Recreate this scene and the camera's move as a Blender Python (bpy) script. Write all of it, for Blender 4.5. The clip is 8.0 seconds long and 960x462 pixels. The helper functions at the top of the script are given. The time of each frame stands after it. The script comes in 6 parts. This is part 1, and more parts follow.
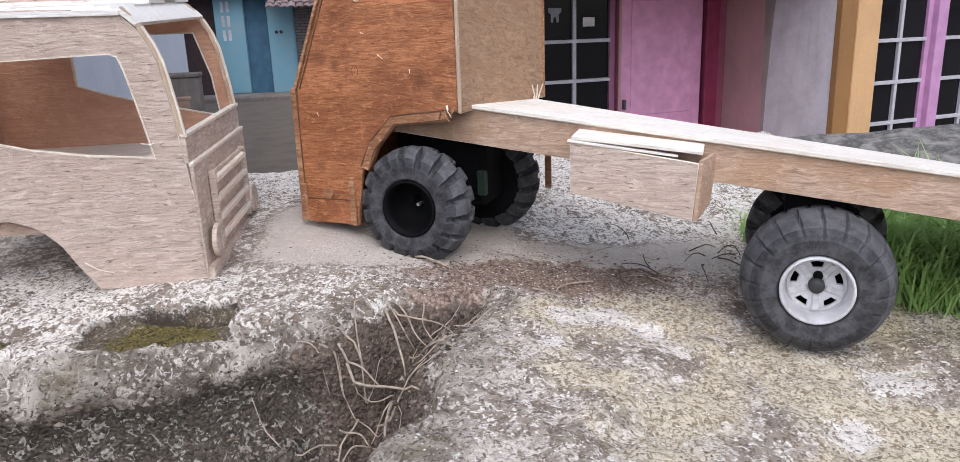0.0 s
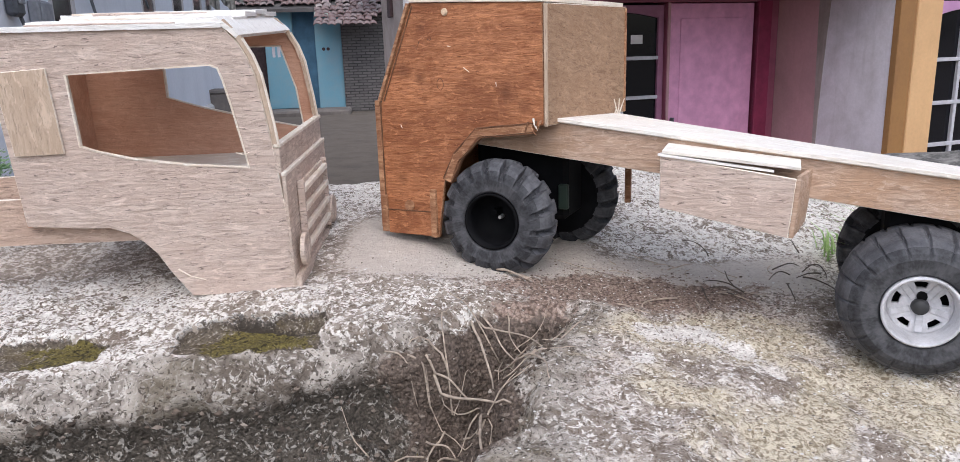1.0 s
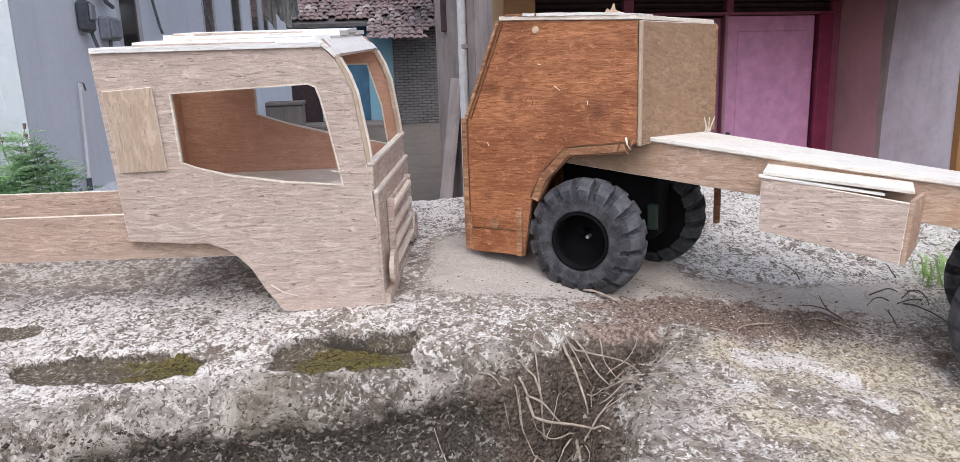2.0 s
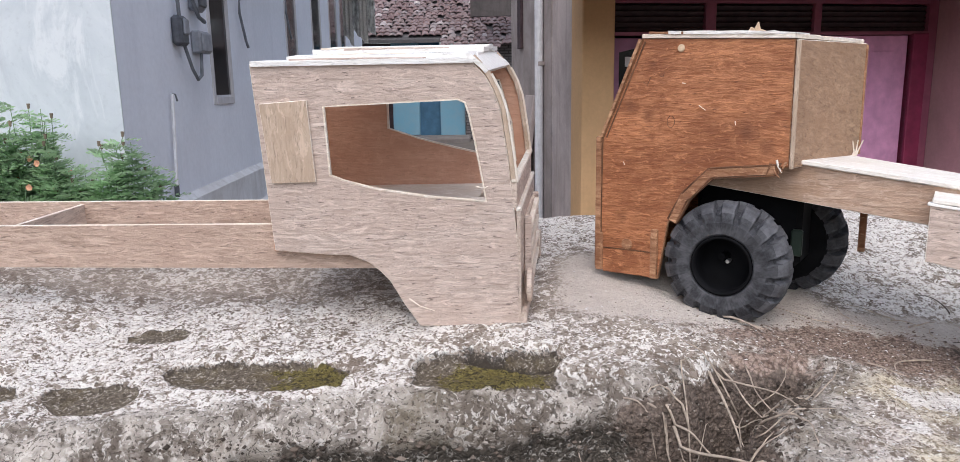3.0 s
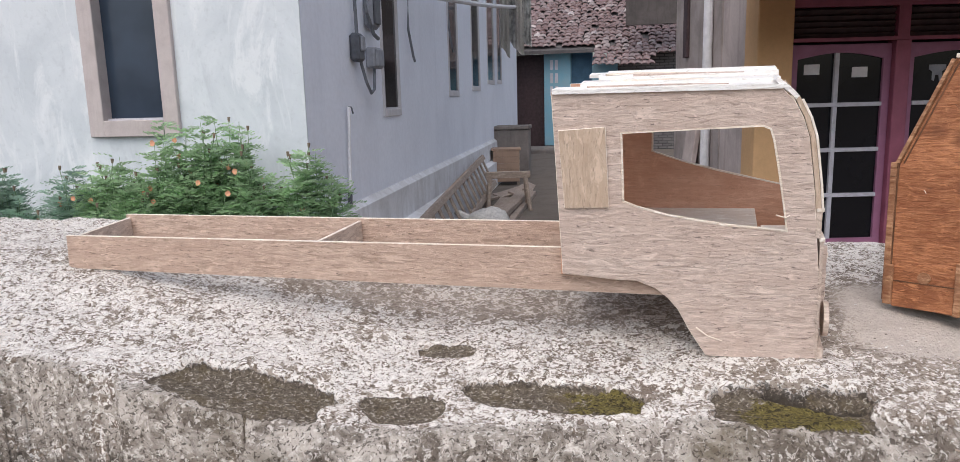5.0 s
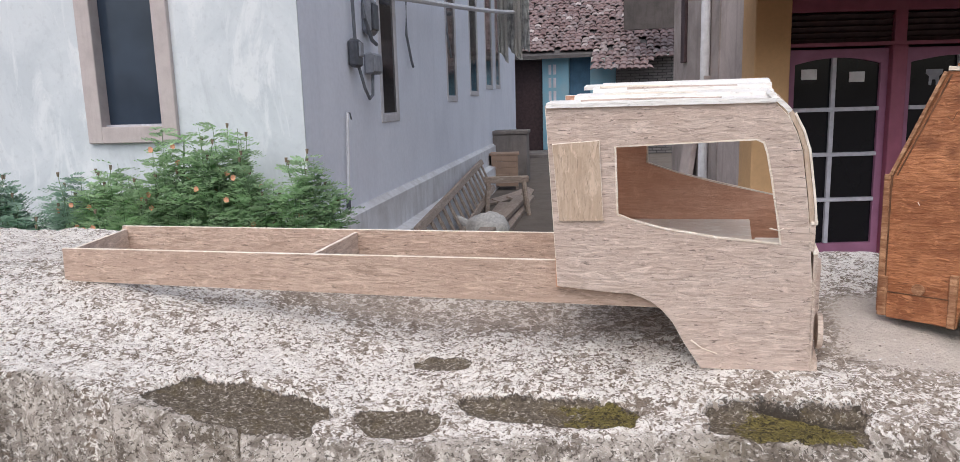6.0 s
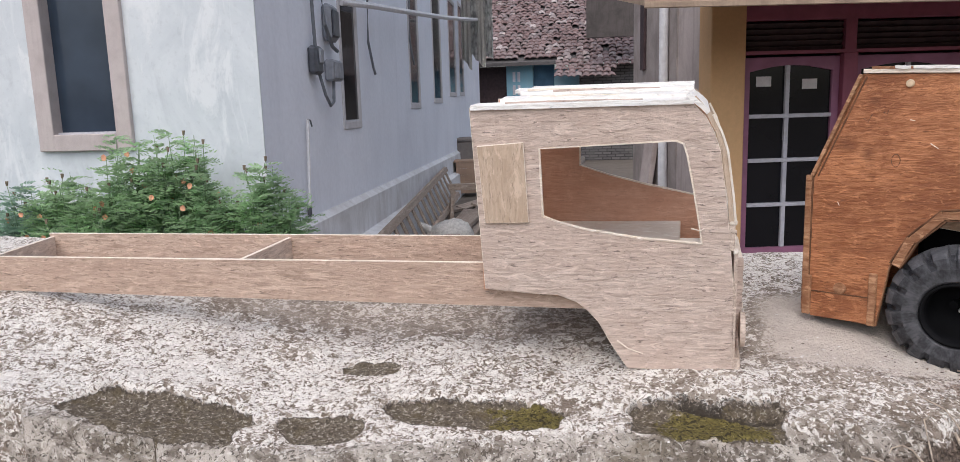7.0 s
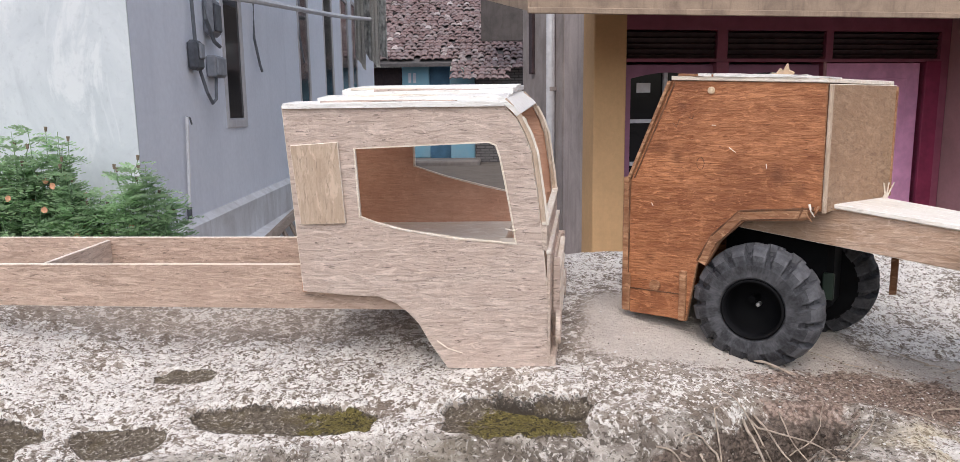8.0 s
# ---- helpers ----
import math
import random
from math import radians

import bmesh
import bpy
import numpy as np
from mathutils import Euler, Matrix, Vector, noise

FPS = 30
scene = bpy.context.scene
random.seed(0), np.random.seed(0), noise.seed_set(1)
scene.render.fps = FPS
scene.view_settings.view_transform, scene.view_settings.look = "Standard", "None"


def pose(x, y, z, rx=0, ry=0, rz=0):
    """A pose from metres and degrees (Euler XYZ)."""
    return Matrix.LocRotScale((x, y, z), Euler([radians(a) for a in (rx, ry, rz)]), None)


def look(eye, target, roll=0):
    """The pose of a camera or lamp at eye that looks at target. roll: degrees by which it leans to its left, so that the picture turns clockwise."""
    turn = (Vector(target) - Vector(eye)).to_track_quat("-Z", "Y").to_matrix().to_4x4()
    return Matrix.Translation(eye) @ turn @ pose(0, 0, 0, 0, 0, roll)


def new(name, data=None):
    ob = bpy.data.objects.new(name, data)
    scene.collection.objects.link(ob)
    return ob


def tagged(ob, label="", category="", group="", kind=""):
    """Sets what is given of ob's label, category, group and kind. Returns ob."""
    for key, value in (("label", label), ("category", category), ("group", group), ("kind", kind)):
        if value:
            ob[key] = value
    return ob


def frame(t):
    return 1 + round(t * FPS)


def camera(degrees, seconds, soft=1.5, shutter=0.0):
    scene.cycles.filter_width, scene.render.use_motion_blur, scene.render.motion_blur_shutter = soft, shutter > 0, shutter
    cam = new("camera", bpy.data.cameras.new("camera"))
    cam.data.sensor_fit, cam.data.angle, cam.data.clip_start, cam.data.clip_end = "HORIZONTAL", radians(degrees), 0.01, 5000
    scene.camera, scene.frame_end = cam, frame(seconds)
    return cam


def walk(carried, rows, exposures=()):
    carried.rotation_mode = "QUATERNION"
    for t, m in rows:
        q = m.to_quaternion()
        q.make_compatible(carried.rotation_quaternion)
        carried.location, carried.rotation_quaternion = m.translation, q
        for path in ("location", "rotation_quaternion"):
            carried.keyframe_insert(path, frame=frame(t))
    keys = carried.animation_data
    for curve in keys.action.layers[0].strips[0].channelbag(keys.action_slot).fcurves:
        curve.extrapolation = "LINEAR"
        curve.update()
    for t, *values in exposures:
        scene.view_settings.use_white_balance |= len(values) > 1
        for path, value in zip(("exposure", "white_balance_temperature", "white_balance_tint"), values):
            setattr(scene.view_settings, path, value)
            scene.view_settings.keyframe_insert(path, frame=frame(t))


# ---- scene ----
cam = camera(66.3, 8.0, soft=0.5)
PATH = [
    (0, (0.098, -0.054, 0.158), (0.461, 1.844, -0.359), -2.0),
    (0.5, (0.083, -0.051, 0.157), (0.392, 1.861, -0.338), -2.1),
    (1, (0.066, -0.047, 0.156), (0.327, 1.88, -0.314), -1.8),
    (2.5, (0.014, -0.032, 0.162), (0.073, 1.925, -0.248), -1.6),
    (3, (-0.017, -0.028, 0.162), (-0.05, 1.934, -0.224), -1.0),
    (3.5, (-0.047, -0.026, 0.168), (-0.188, 1.932, -0.212), -1.1),
    (4, (-0.073, -0.031, 0.174), (-0.328, 1.917, -0.197), -1.4),
    (4.5, (-0.099, -0.036, 0.172), (-0.455, 1.9, -0.18), -1.4),
    (5, (-0.115, -0.038, 0.175), (-0.536, 1.885, -0.177), -1.5),
    (6.5, (-0.105, -0.036, 0.182), (-0.513, 1.894, -0.149), -1.9),
    (7, (-0.085, -0.031, 0.177), (-0.415, 1.915, -0.147), -1.7),
    (7.5, (-0.068, -0.025, 0.174), (-0.269, 1.939, -0.149), -1.0),
    (8, (-0.031, -0.023, 0.175), (-0.087, 1.949, -0.151), -0.7),
]
walk(cam, [(t, look(eye, target, roll)) for t, eye, target, roll in PATH], [(0, 0.26, 6200, 10), (1.2, 0.26, 6200, 10), (3, 0.26, 6250, 10), (4.5, 0.2, 6480, 10), (6.5, 0.17, 6480, 10), (7.5, 0.17, 6480, 10), (8, 0.24, 6500, 10)])


# ---- light ----
world = bpy.data.worlds.new("overcast_sky")
scene.world = world
world.use_nodes = True
wn, wl = world.node_tree.nodes, world.node_tree.links
sky = wn.new("ShaderNodeTexSky")
sky.sky_type = "NISHITA"
sky.sun_disc = False
sky.sun_elevation = radians(55)
sky.sun_rotation = radians(188)
sky.air_density, sky.dust_density, sky.ozone_density = 1.0, 4.0, 1.0
wn["Background"].inputs["Strength"].default_value = 0.15
cloud = wn.new("ShaderNodeHueSaturation")
cloud.inputs["Saturation"].default_value = 0.65
wl.new(sky.outputs["Color"], cloud.inputs["Color"])
wl.new(cloud.outputs["Color"], wn["Background"].inputs["Color"])
sun_data = bpy.data.lights.new("sun", "SUN")
sun_data.energy, sun_data.angle, sun_data.color = 1.1, radians(100), (0.915, 0.96, 1.09)
sun = new("sun", sun_data)
sun.matrix_world = look((-0.5, -3.4, 5.4), (0.0, 0.5, 0.0))


# ---- materials ----
def material(name, rough=0.7, metal=0.0, spec=0.4):
    m = bpy.data.materials.new(name)
    m.use_nodes = True
    b = m.node_tree.nodes["Principled BSDF"]
    b.inputs["Roughness"].default_value = rough
    b.inputs["Metallic"].default_value = metal
    b.inputs["Specular IOR Level"].default_value = spec
    return m, m.node_tree.nodes, m.node_tree.links, b


def coords(n, l, scale=(1, 1, 1), kind="Object"):
    c, mp = n.new("ShaderNodeTexCoord"), n.new("ShaderNodeMapping")
    mp.inputs["Scale"].default_value = scale
    l.new(c.outputs[kind], mp.inputs["Vector"])
    return mp.outputs["Vector"]


def noise_tex(n, l, vec, scale, detail=6.0, rough=0.6, distort=0.0):
    t = n.new("ShaderNodeTexNoise")
    t.inputs["Scale"].default_value, t.inputs["Detail"].default_value = scale, detail
    t.inputs["Roughness"].default_value, t.inputs["Distortion"].default_value = rough, distort
    l.new(vec, t.inputs["Vector"])
    return t.outputs["Fac"]


def ramp(n, l, fac, stops):
    r = n.new("ShaderNodeValToRGB")
    while len(r.color_ramp.elements) < len(stops):
        r.color_ramp.elements.new(0.5)
    for e, (p, c) in zip(r.color_ramp.elements, stops):
        e.position = p
        e.color = (c, c, c, 1) if isinstance(c, (int, float)) else (*c, 1)
    l.new(fac, r.inputs["Fac"])
    return r.outputs["Color"]


def mix(n, l, fac, a, b, mode="MIX"):
    m = n.new("ShaderNodeMix")
    m.data_type, m.blend_type = "RGBA", mode
    for sock, v in ((m.inputs["Factor"], fac), (m.inputs["A"], a), (m.inputs["B"], b)):
        if isinstance(v, (int, float)):
            sock.default_value = v
        elif isinstance(v, tuple):
            sock.default_value = (*v, 1)
        else:
            l.new(v, sock)
    return m.outputs["Result"]


def bump(n, l, b, height, strength, dist):
    k = n.new("ShaderNodeBump")
    k.inputs["Strength"].default_value, k.inputs["Distance"].default_value = strength, dist
    l.new(height, k.inputs["Height"])
    l.new(k.outputs["Normal"], b.inputs["Normal"])


def plywood(name, light, dark, stain, axis="x", tilt=0.0, streak=0.55, rough=0.75, ripple=0.75, spots=(), freq=1.0):
    """Rotary-cut veneer: long fibres along one axis, short torn scuffs, tone bands, blotches, dark pores and local stains."""
    m, n, l, b = material(name, rough)
    along = lambda a, q: {"x": (a, q, q), "y": (q, a, q), "z": (q, q, a)}[axis]
    c = n.new("ShaderNodeTexCoord")
    rot = n.new("ShaderNodeMapping")
    rot.inputs["Rotation"].default_value = (tilt, 0, 0) if axis == "y" else (0, tilt, 0)
    l.new(c.outputs["Object"], rot.inputs["Vector"])

    def stretched(scale):
        mp = n.new("ShaderNodeMapping")
        mp.inputs["Scale"].default_value = scale
        l.new(rot.outputs["Vector"], mp.inputs["Vector"])
        return mp.outputs["Vector"]

    long_, short_, low = stretched(along(27 * freq, 165 * freq)), stretched(along(52 * freq, 140 * freq)), stretched(along(3, 40))
    fib = noise_tex(n, l, long_, 2.0, 6, 0.68, 0.8)
    fine = noise_tex(n, l, long_, 4.2, 4, 0.64, 0.7)
    wave = noise_tex(n, l, short_, 1.5, 4, 0.62, 0.9)
    band = noise_tex(n, l, low, 1.6, 3, 0.5, 0.8)
    blot = noise_tex(n, l, rot.outputs["Vector"], 16.0, 6, 0.66, 0.9)
    worn = noise_tex(n, l, rot.outputs["Vector"], 55.0, 5, 0.7, 0.8)
    col = mix(n, l, ramp(n, l, fib, [(0.36, 0.0), (0.60, 1.0)]), dark, light)
    col = mix(n, l, ramp(n, l, band, [(0.38, 0.0), (0.66, 0.6)]), col, stain)
    col = mix(n, l, ramp(n, l, blot, [(0.48, 0.0), (0.62, 0.7)]), col, stain)
    col = mix(n, l, ramp(n, l, wave, [(0.56, 0.0), (0.66, ripple)]), col, tuple(min(1.0, 1.12 * v) for v in light))
    col = mix(n, l, ramp(n, l, wave, [(0.32, 0.7 * ripple), (0.42, 0.0)]), col, tuple(0.85 * v for v in dark))
    col = mix(n, l, ramp(n, l, worn, [(0.58, 0.0), (0.72, 0.5)]), col, tuple(min(1.0, 1.15 * v) for v in light))
    col = mix(n, l, ramp(n, l, worn, [(0.26, 0.6), (0.36, 0.0)]), col, tuple(0.6 * v for v in dark))
    for p, r, k in spots:
        d = n.new("ShaderNodeVectorMath")
        d.operation = "DISTANCE"
        d.inputs[1].default_value = p
        l.new(c.outputs["Object"], d.inputs[0])
        w = n.new("ShaderNodeMath")
        w.operation, w.inputs[1].default_value = "MULTIPLY_ADD", 1.6 * r
        l.new(worn, w.inputs[0])
        l.new(d.outputs["Value"], w.inputs[2])
        col = mix(n, l, ramp(n, l, w.outputs[0], [(r * 1.1, k), (r * 1.9, 0.0)]), col, tuple(0.55 * v for v in stain))
    pore = ramp(n, l, fine, [(0.33, 1.0), (0.41, 0.0)])
    col = mix(n, l, mix(n, l, streak, (0, 0, 0), pore), col, tuple(0.42 * v for v in dark))
    rnd = n.new("ShaderNodeObjectInfo")
    col = mix(n, l, ramp(n, l, rnd.outputs["Random"], [(0.0, 0.0), (1.0, 0.18)]), col, stain)
    l.new(col, b.inputs["Base Color"])
    bump(n, l, b, mix(n, l, 0.5, fib, wave), 0.9, 0.0024)
    return m


def plaster(name, col, dirt, rough=0.85, scale=1.0, amount=0.6):
    m, n, l, b = material(name, rough)
    v = coords(n, l)
    big = noise_tex(n, l, v, 1.3 * scale, 6, 0.6, 0.4)
    fine = noise_tex(n, l, v, 24 * scale, 5, 0.6)
    strk = noise_tex(n, l, coords(n, l, (5 * scale, 5 * scale, 0.5 * scale)), 1.2, 5, 0.6)
    c = mix(n, l, ramp(n, l, big, [(0.42, 0.0), (0.72, amount)]), col, dirt)
    c = mix(n, l, ramp(n, l, strk, [(0.52, 0.0), (0.75, amount * 0.7)]), c, dirt)
    c = mix(n, l, ramp(n, l, fine, [(0.35, 0.12), (0.65, 0.0)]), c, tuple(0.6 * x for x in dirt))
    l.new(c, b.inputs["Base Color"])
    bump(n, l, b, fine, 0.25, 0.006)
    return m


def plain(name, col, rough=0.6, var=0.25, scale=60.0, metal=0.0, spec=0.4, depth=0.0006):
    m, n, l, b = material(name, rough, metal, spec)
    v = coords(n, l)
    f = noise_tex(n, l, v, scale, 5, 0.6)
    c = mix(n, l, ramp(n, l, f, [(0.35, 0.0), (0.7, 1.0)]), tuple(x * (1 - var) for x in col), tuple(min(1, x * (1 + var)) for x in col))
    l.new(c, b.inputs["Base Color"])
    bump(n, l, b, f, 0.3, depth)
    return m


def rubber(name, dust):
    """Black rubber with pale dust rubbed on its edges and raised parts."""
    m, n, l, b = material(name, 0.65)
    v = coords(n, l)
    f, g = noise_tex(n, l, v, 700, 4, 0.6), noise_tex(n, l, v, 90, 5, 0.65)
    c = mix(n, l, ramp(n, l, f, [(0.35, 0.0), (0.7, 1.0)]), (0.013, 0.013, 0.016), (0.036, 0.036, 0.041))
    c = mix(n, l, ramp(n, l, g, [(0.44, dust), (0.64, 0.14 + 1.8 * dust)]), c, (0.16, 0.16, 0.175))
    edge = ramp(n, l, n.new("ShaderNodeNewGeometry").outputs["Pointiness"], [(0.51, 0.0), (0.60, 1.0)])
    c = mix(n, l, mix(n, l, ramp(n, l, g, [(0.38, 0.1), (0.60, 0.8)]), (0, 0, 0), edge), c, (0.18, 0.18, 0.19))
    l.new(c, b.inputs["Base Color"])
    bump(n, l, b, f, 0.4, 0.0008)
    return m


RAW = plywood("raw_plywood", streak=1.0, ripple=0.8, light=(0.69, 0.565, 0.49), dark=(0.41, 0.315, 0.26), stain=(0.55, 0.42, 0.35), spots=(((-0.104, 0.0, 0.166), 0.0022, 0.9), ((-0.118, 0.0, 0.164), 0.002, 0.7), ((-0.1235, 0.0, 0.1655), 0.0016, 0.7), ((-0.06, 0.0, 0.06), 0.002, 0.5)))
RAILA = plywood("frame_plywood", (0.64, 0.485, 0.39), (0.37, 0.26, 0.195), (0.48, 0.34, 0.265), streak=0.8)
RAW_Y = plywood("raw_plywood_across", (0.74, 0.62, 0.53), (0.43, 0.33, 0.27), (0.53, 0.41, 0.33), axis="y")
RAW_Z = plywood("raw_plywood_upright", (0.66, 0.52, 0.405), (0.47, 0.35, 0.255), (0.48, 0.35, 0.25), axis="z")
RED = plywood("reddish_plywood", (0.72, 0.44, 0.31), (0.60, 0.34, 0.23), (0.54, 0.29, 0.19), streak=0.3, ripple=0.3)
PALE = plywood("pale_cut_edge", (0.90, 0.84, 0.76), (0.78, 0.68, 0.57), (0.74, 0.62, 0.50), streak=0.15)
PALE_Y = plywood("pale_cut_edge_across", (0.90, 0.84, 0.76), (0.76, 0.66, 0.55), (0.72, 0.60, 0.48), axis="y", streak=0.2)
PALE_Z = plywood("pale_cut_edge_upright", (0.90, 0.84, 0.76), (0.74, 0.64, 0.53), (0.72, 0.60, 0.48), axis="z", streak=0.2)
ORANGE = plywood("stained_plywood", (0.59, 0.255, 0.115), (0.30, 0.10, 0.036), (0.215, 0.068, 0.024), rough=0.5, ripple=0.7, streak=0.85, freq=1.5, spots=(((-0.1, 0.0, 0.139), 0.005, 0.8), ((-0.115, 0.0, 0.146), 0.007, 0.6), ((-0.028, 0.0, 0.127), 0.008, 0.7), ((-0.014, 0.0, 0.118), 0.006, 0.6), ((-0.098, 0.0, 0.176), 0.003, 0.7), ((-0.091, 0.0, 0.168), 0.002, 0.9), ((-0.12, 0.0, 0.06), 0.006, 0.5)))
ORANGE_Y = plywood("stained_plywood_across", (0.38, 0.16, 0.065), (0.27, 0.10, 0.038), (0.2, 0.07, 0.025), axis="y", rough=0.55)
EDGE = plywood("worn_stained_edge", (0.56, 0.32, 0.18), (0.27, 0.115, 0.052), (0.20, 0.075, 0.032), rough=0.65)
BACK = plywood("weathered_plywood", (0.47, 0.305, 0.19), (0.25, 0.14, 0.08), (0.34, 0.20, 0.115), axis="y", tilt=0.12, rough=0.5, ripple=0.6)
SEAM = plain("dark_seam", (0.16, 0.075, 0.038), 0.8, 0.5)
ROOFPALE = plywood("torn_pale_veneer", (0.92, 0.90, 0.87), (0.78, 0.73, 0.68), (0.86, 0.82, 0.77), streak=0.45, ripple=0.4)
RAILB = plywood("chassis_plywood", (0.61, 0.46, 0.365), (0.38, 0.26, 0.19), (0.48, 0.30, 0.19), spots=(((0.0, 0.016, 0.095), 0.03, 0.55), ((-0.03, 0.016, 0.1), 0.03, 0.6)))
DECK = plywood("bleached_plywood", (0.90, 0.86, 0.80), (0.80, 0.72, 0.64), (0.80, 0.72, 0.63), streak=0.12)
CHIP = plain("wood_chip", (0.62, 0.47, 0.32), 0.8)
RUBBER = rubber("black_rubber", 0.0)
TREAD = rubber("dusty_tread_rubber", 0.25)
BLACK = plain("black_plastic", (0.005, 0.005, 0.006), 0.7, 0.4, spec=0.1)
RIM = plaster("scuffed_white_plastic", (0.74, 0.73, 0.76), (0.16, 0.155, 0.15), 0.32, 24.0, 0.55)
GREY_HUB = plain("dark_hub", (0.05, 0.05, 0.052), 0.5)
GREEN = plain("green_bracket", (0.016, 0.028, 0.02), 0.5)
STEEL = plain("axle_steel", (0.62, 0.61, 0.60), 0.35, metal=0.7)


# ---- builders ----
def finish(bm, bevel=0.0, segs=1):
    if bevel:
        bmesh.ops.bevel(bm, geom=bm.edges[:], offset=bevel, segments=segs, affect="EDGES", clamp_overlap=True)
    bmesh.ops.recalc_face_normals(bm, faces=bm.faces)
    return bm


def part(name, bm, mat, parent=None, label="", smooth=False, edge=None, thin="y"):
    """Link a mesh as one object; with edge, the cut edges of a board (all but its two broad faces) take that material."""
    if edge:
        k = "xyz".index(thin)
        bm.normal_update()
        for f in bm.faces:
            f.material_index = 0 if abs(f.normal[k]) > 0.9 else 1
    me = bpy.data.meshes.new(name)
    bm.to_mesh(me)
    bm.free()
    me.materials.append(mat)
    if edge:
        me.materials.append(edge)
    if smooth:
        for p in me.polygons:
            p.use_smooth = True
    ob = new(name, me)
    ob.parent = parent
    if label:
        tagged(ob, label)
    return ob


def thing(name, m, label, category, group="", kind=""):
    ob = new(name)
    ob.empty_display_size = 0.05
    ob.matrix_world = m
    return tagged(ob, label, category, group, kind)


def box(x0, x1, y0, y1, z0, z1, bevel=0.0, bm=None):
    own = bm is None
    b = bmesh.new()
    bmesh.ops.create_cube(b, size=1.0, matrix=Matrix.Translation(((x0 + x1) / 2, (y0 + y1) / 2, (z0 + z1) / 2)) @ Matrix.Diagonal((x1 - x0, y1 - y0, z1 - z0, 1)))
    finish(b, bevel)
    if own:
        return b
    merge(bm, b)
    return bm


def merge(into, b):
    me = bpy.data.meshes.new("scratch")
    b.to_mesh(me)
    b.free()
    into.from_mesh(me)
    bpy.data.meshes.remove(me)
    return into


def plate(outer, holes, t0, t1, axis="y", bevel=0.0):
    """A board cut to an outline, with holes, between t0 and t1 along the axis it is thin in."""
    bm = bmesh.new()
    put = {"y": lambda a, b: (a, t0, b), "x": lambda a, b: (t0, a, b), "z": lambda a, b: (a, b, t0)}[axis]
    edges = []
    for loop in (outer, *holes):
        vs = [bm.verts.new(put(*p)) for p in loop]
        edges += [bm.edges.new((vs[i], vs[(i + 1) % len(vs)])) for i in range(len(vs))]
    bmesh.ops.triangle_fill(bm, use_beauty=True, use_dissolve=True, edges=edges)
    faces = bm.faces[:]
    r = bmesh.ops.extrude_face_region(bm, geom=faces)
    move = {"y": (0, t1 - t0, 0), "x": (t1 - t0, 0, 0), "z": (0, 0, t1 - t0)}[axis]
    bmesh.ops.translate(bm, vec=move, verts=[v for v in r["geom"] if isinstance(v, bmesh.types.BMVert)])
    bmesh.ops.recalc_face_normals(bm, faces=bm.faces)
    if bevel:
        sharp = [e for e in bm.edges if e.is_manifold and e.calc_face_angle(0) > 0.6]
        bmesh.ops.bevel(bm, geom=sharp, offset=bevel, segments=1, affect="EDGES", clamp_overlap=True)
    return bm


def strip(path, width, thick, axis, base):
    """A bent lath: path in the plane across axis, offset outwards by thick, from base to base + width along axis."""
    pts = [Vector((p[0], p[1])) for p in path]
    bm = bmesh.new()
    rows = []
    for i, p in enumerate(pts):
        d = (pts[min(i + 1, len(pts) - 1)] - pts[max(i - 1, 0)]).normalized()
        q = p + Vector((-d.y, d.x)) * thick
        row = []
        for u in (p, q):
            for k in (base, base + width):
                row.append(bm.verts.new((u.x, k, u.y) if axis == "y" else (k, u.x, u.y)))
        rows.append(row)
    for a, b in zip(rows, rows[1:]):
        for i, j in ((0, 1), (1, 3), (3, 2), (2, 0)):
            bm.faces.new((a[i], a[j], b[j], b[i]))
    for r in (rows[0], rows[-1]):
        bm.faces.new((r[0], r[1], r[3], r[2]))
    return finish(bm)


def tube(pts, r0, r1=None, sides=6, bm=None):
    r1 = r0 if r1 is None else r1
    bm = bm or bmesh.new()
    pts = [Vector(p) for p in pts]
    rings = []
    for i, p in enumerate(pts):
        d = (pts[min(i + 1, len(pts) - 1)] - pts[max(i - 1, 0)]).normalized()
        q = d.to_track_quat("Z", "Y")
        r = r0 + (r1 - r0) * i / (len(pts) - 1)
        rings.append([bm.verts.new(p + q @ Vector((r * math.cos(2 * math.pi * k / sides), r * math.sin(2 * math.pi * k / sides), 0))) for k in range(sides)])
    for a, b in zip(rings, rings[1:]):
        for k in range(sides):
            bm.faces.new((a[k], a[(k + 1) % sides], b[(k + 1) % sides], b[k]))
    bm.faces.new(rings[0])
    bm.faces.new(rings[-1])
    return finish(bm)


def lathe(profile, sides):
    """Turn (radius, depth) pairs round the y axis."""
    bm = bmesh.new()
    rings = []
    for r, d in profile:
        rings.append([bm.verts.new((r * math.cos(2 * math.pi * k / sides), d, r * math.sin(2 * math.pi * k / sides))) for k in range(sides)])
    for a, b in zip(rings, rings[1:]):
        for k in range(sides):
            bm.faces.new((a[k], a[(k + 1) % sides], b[(k + 1) % sides], b[k]))
    bmesh.ops.remove_doubles(bm, verts=bm.verts[:], dist=1e-5)
    return finish(bm)


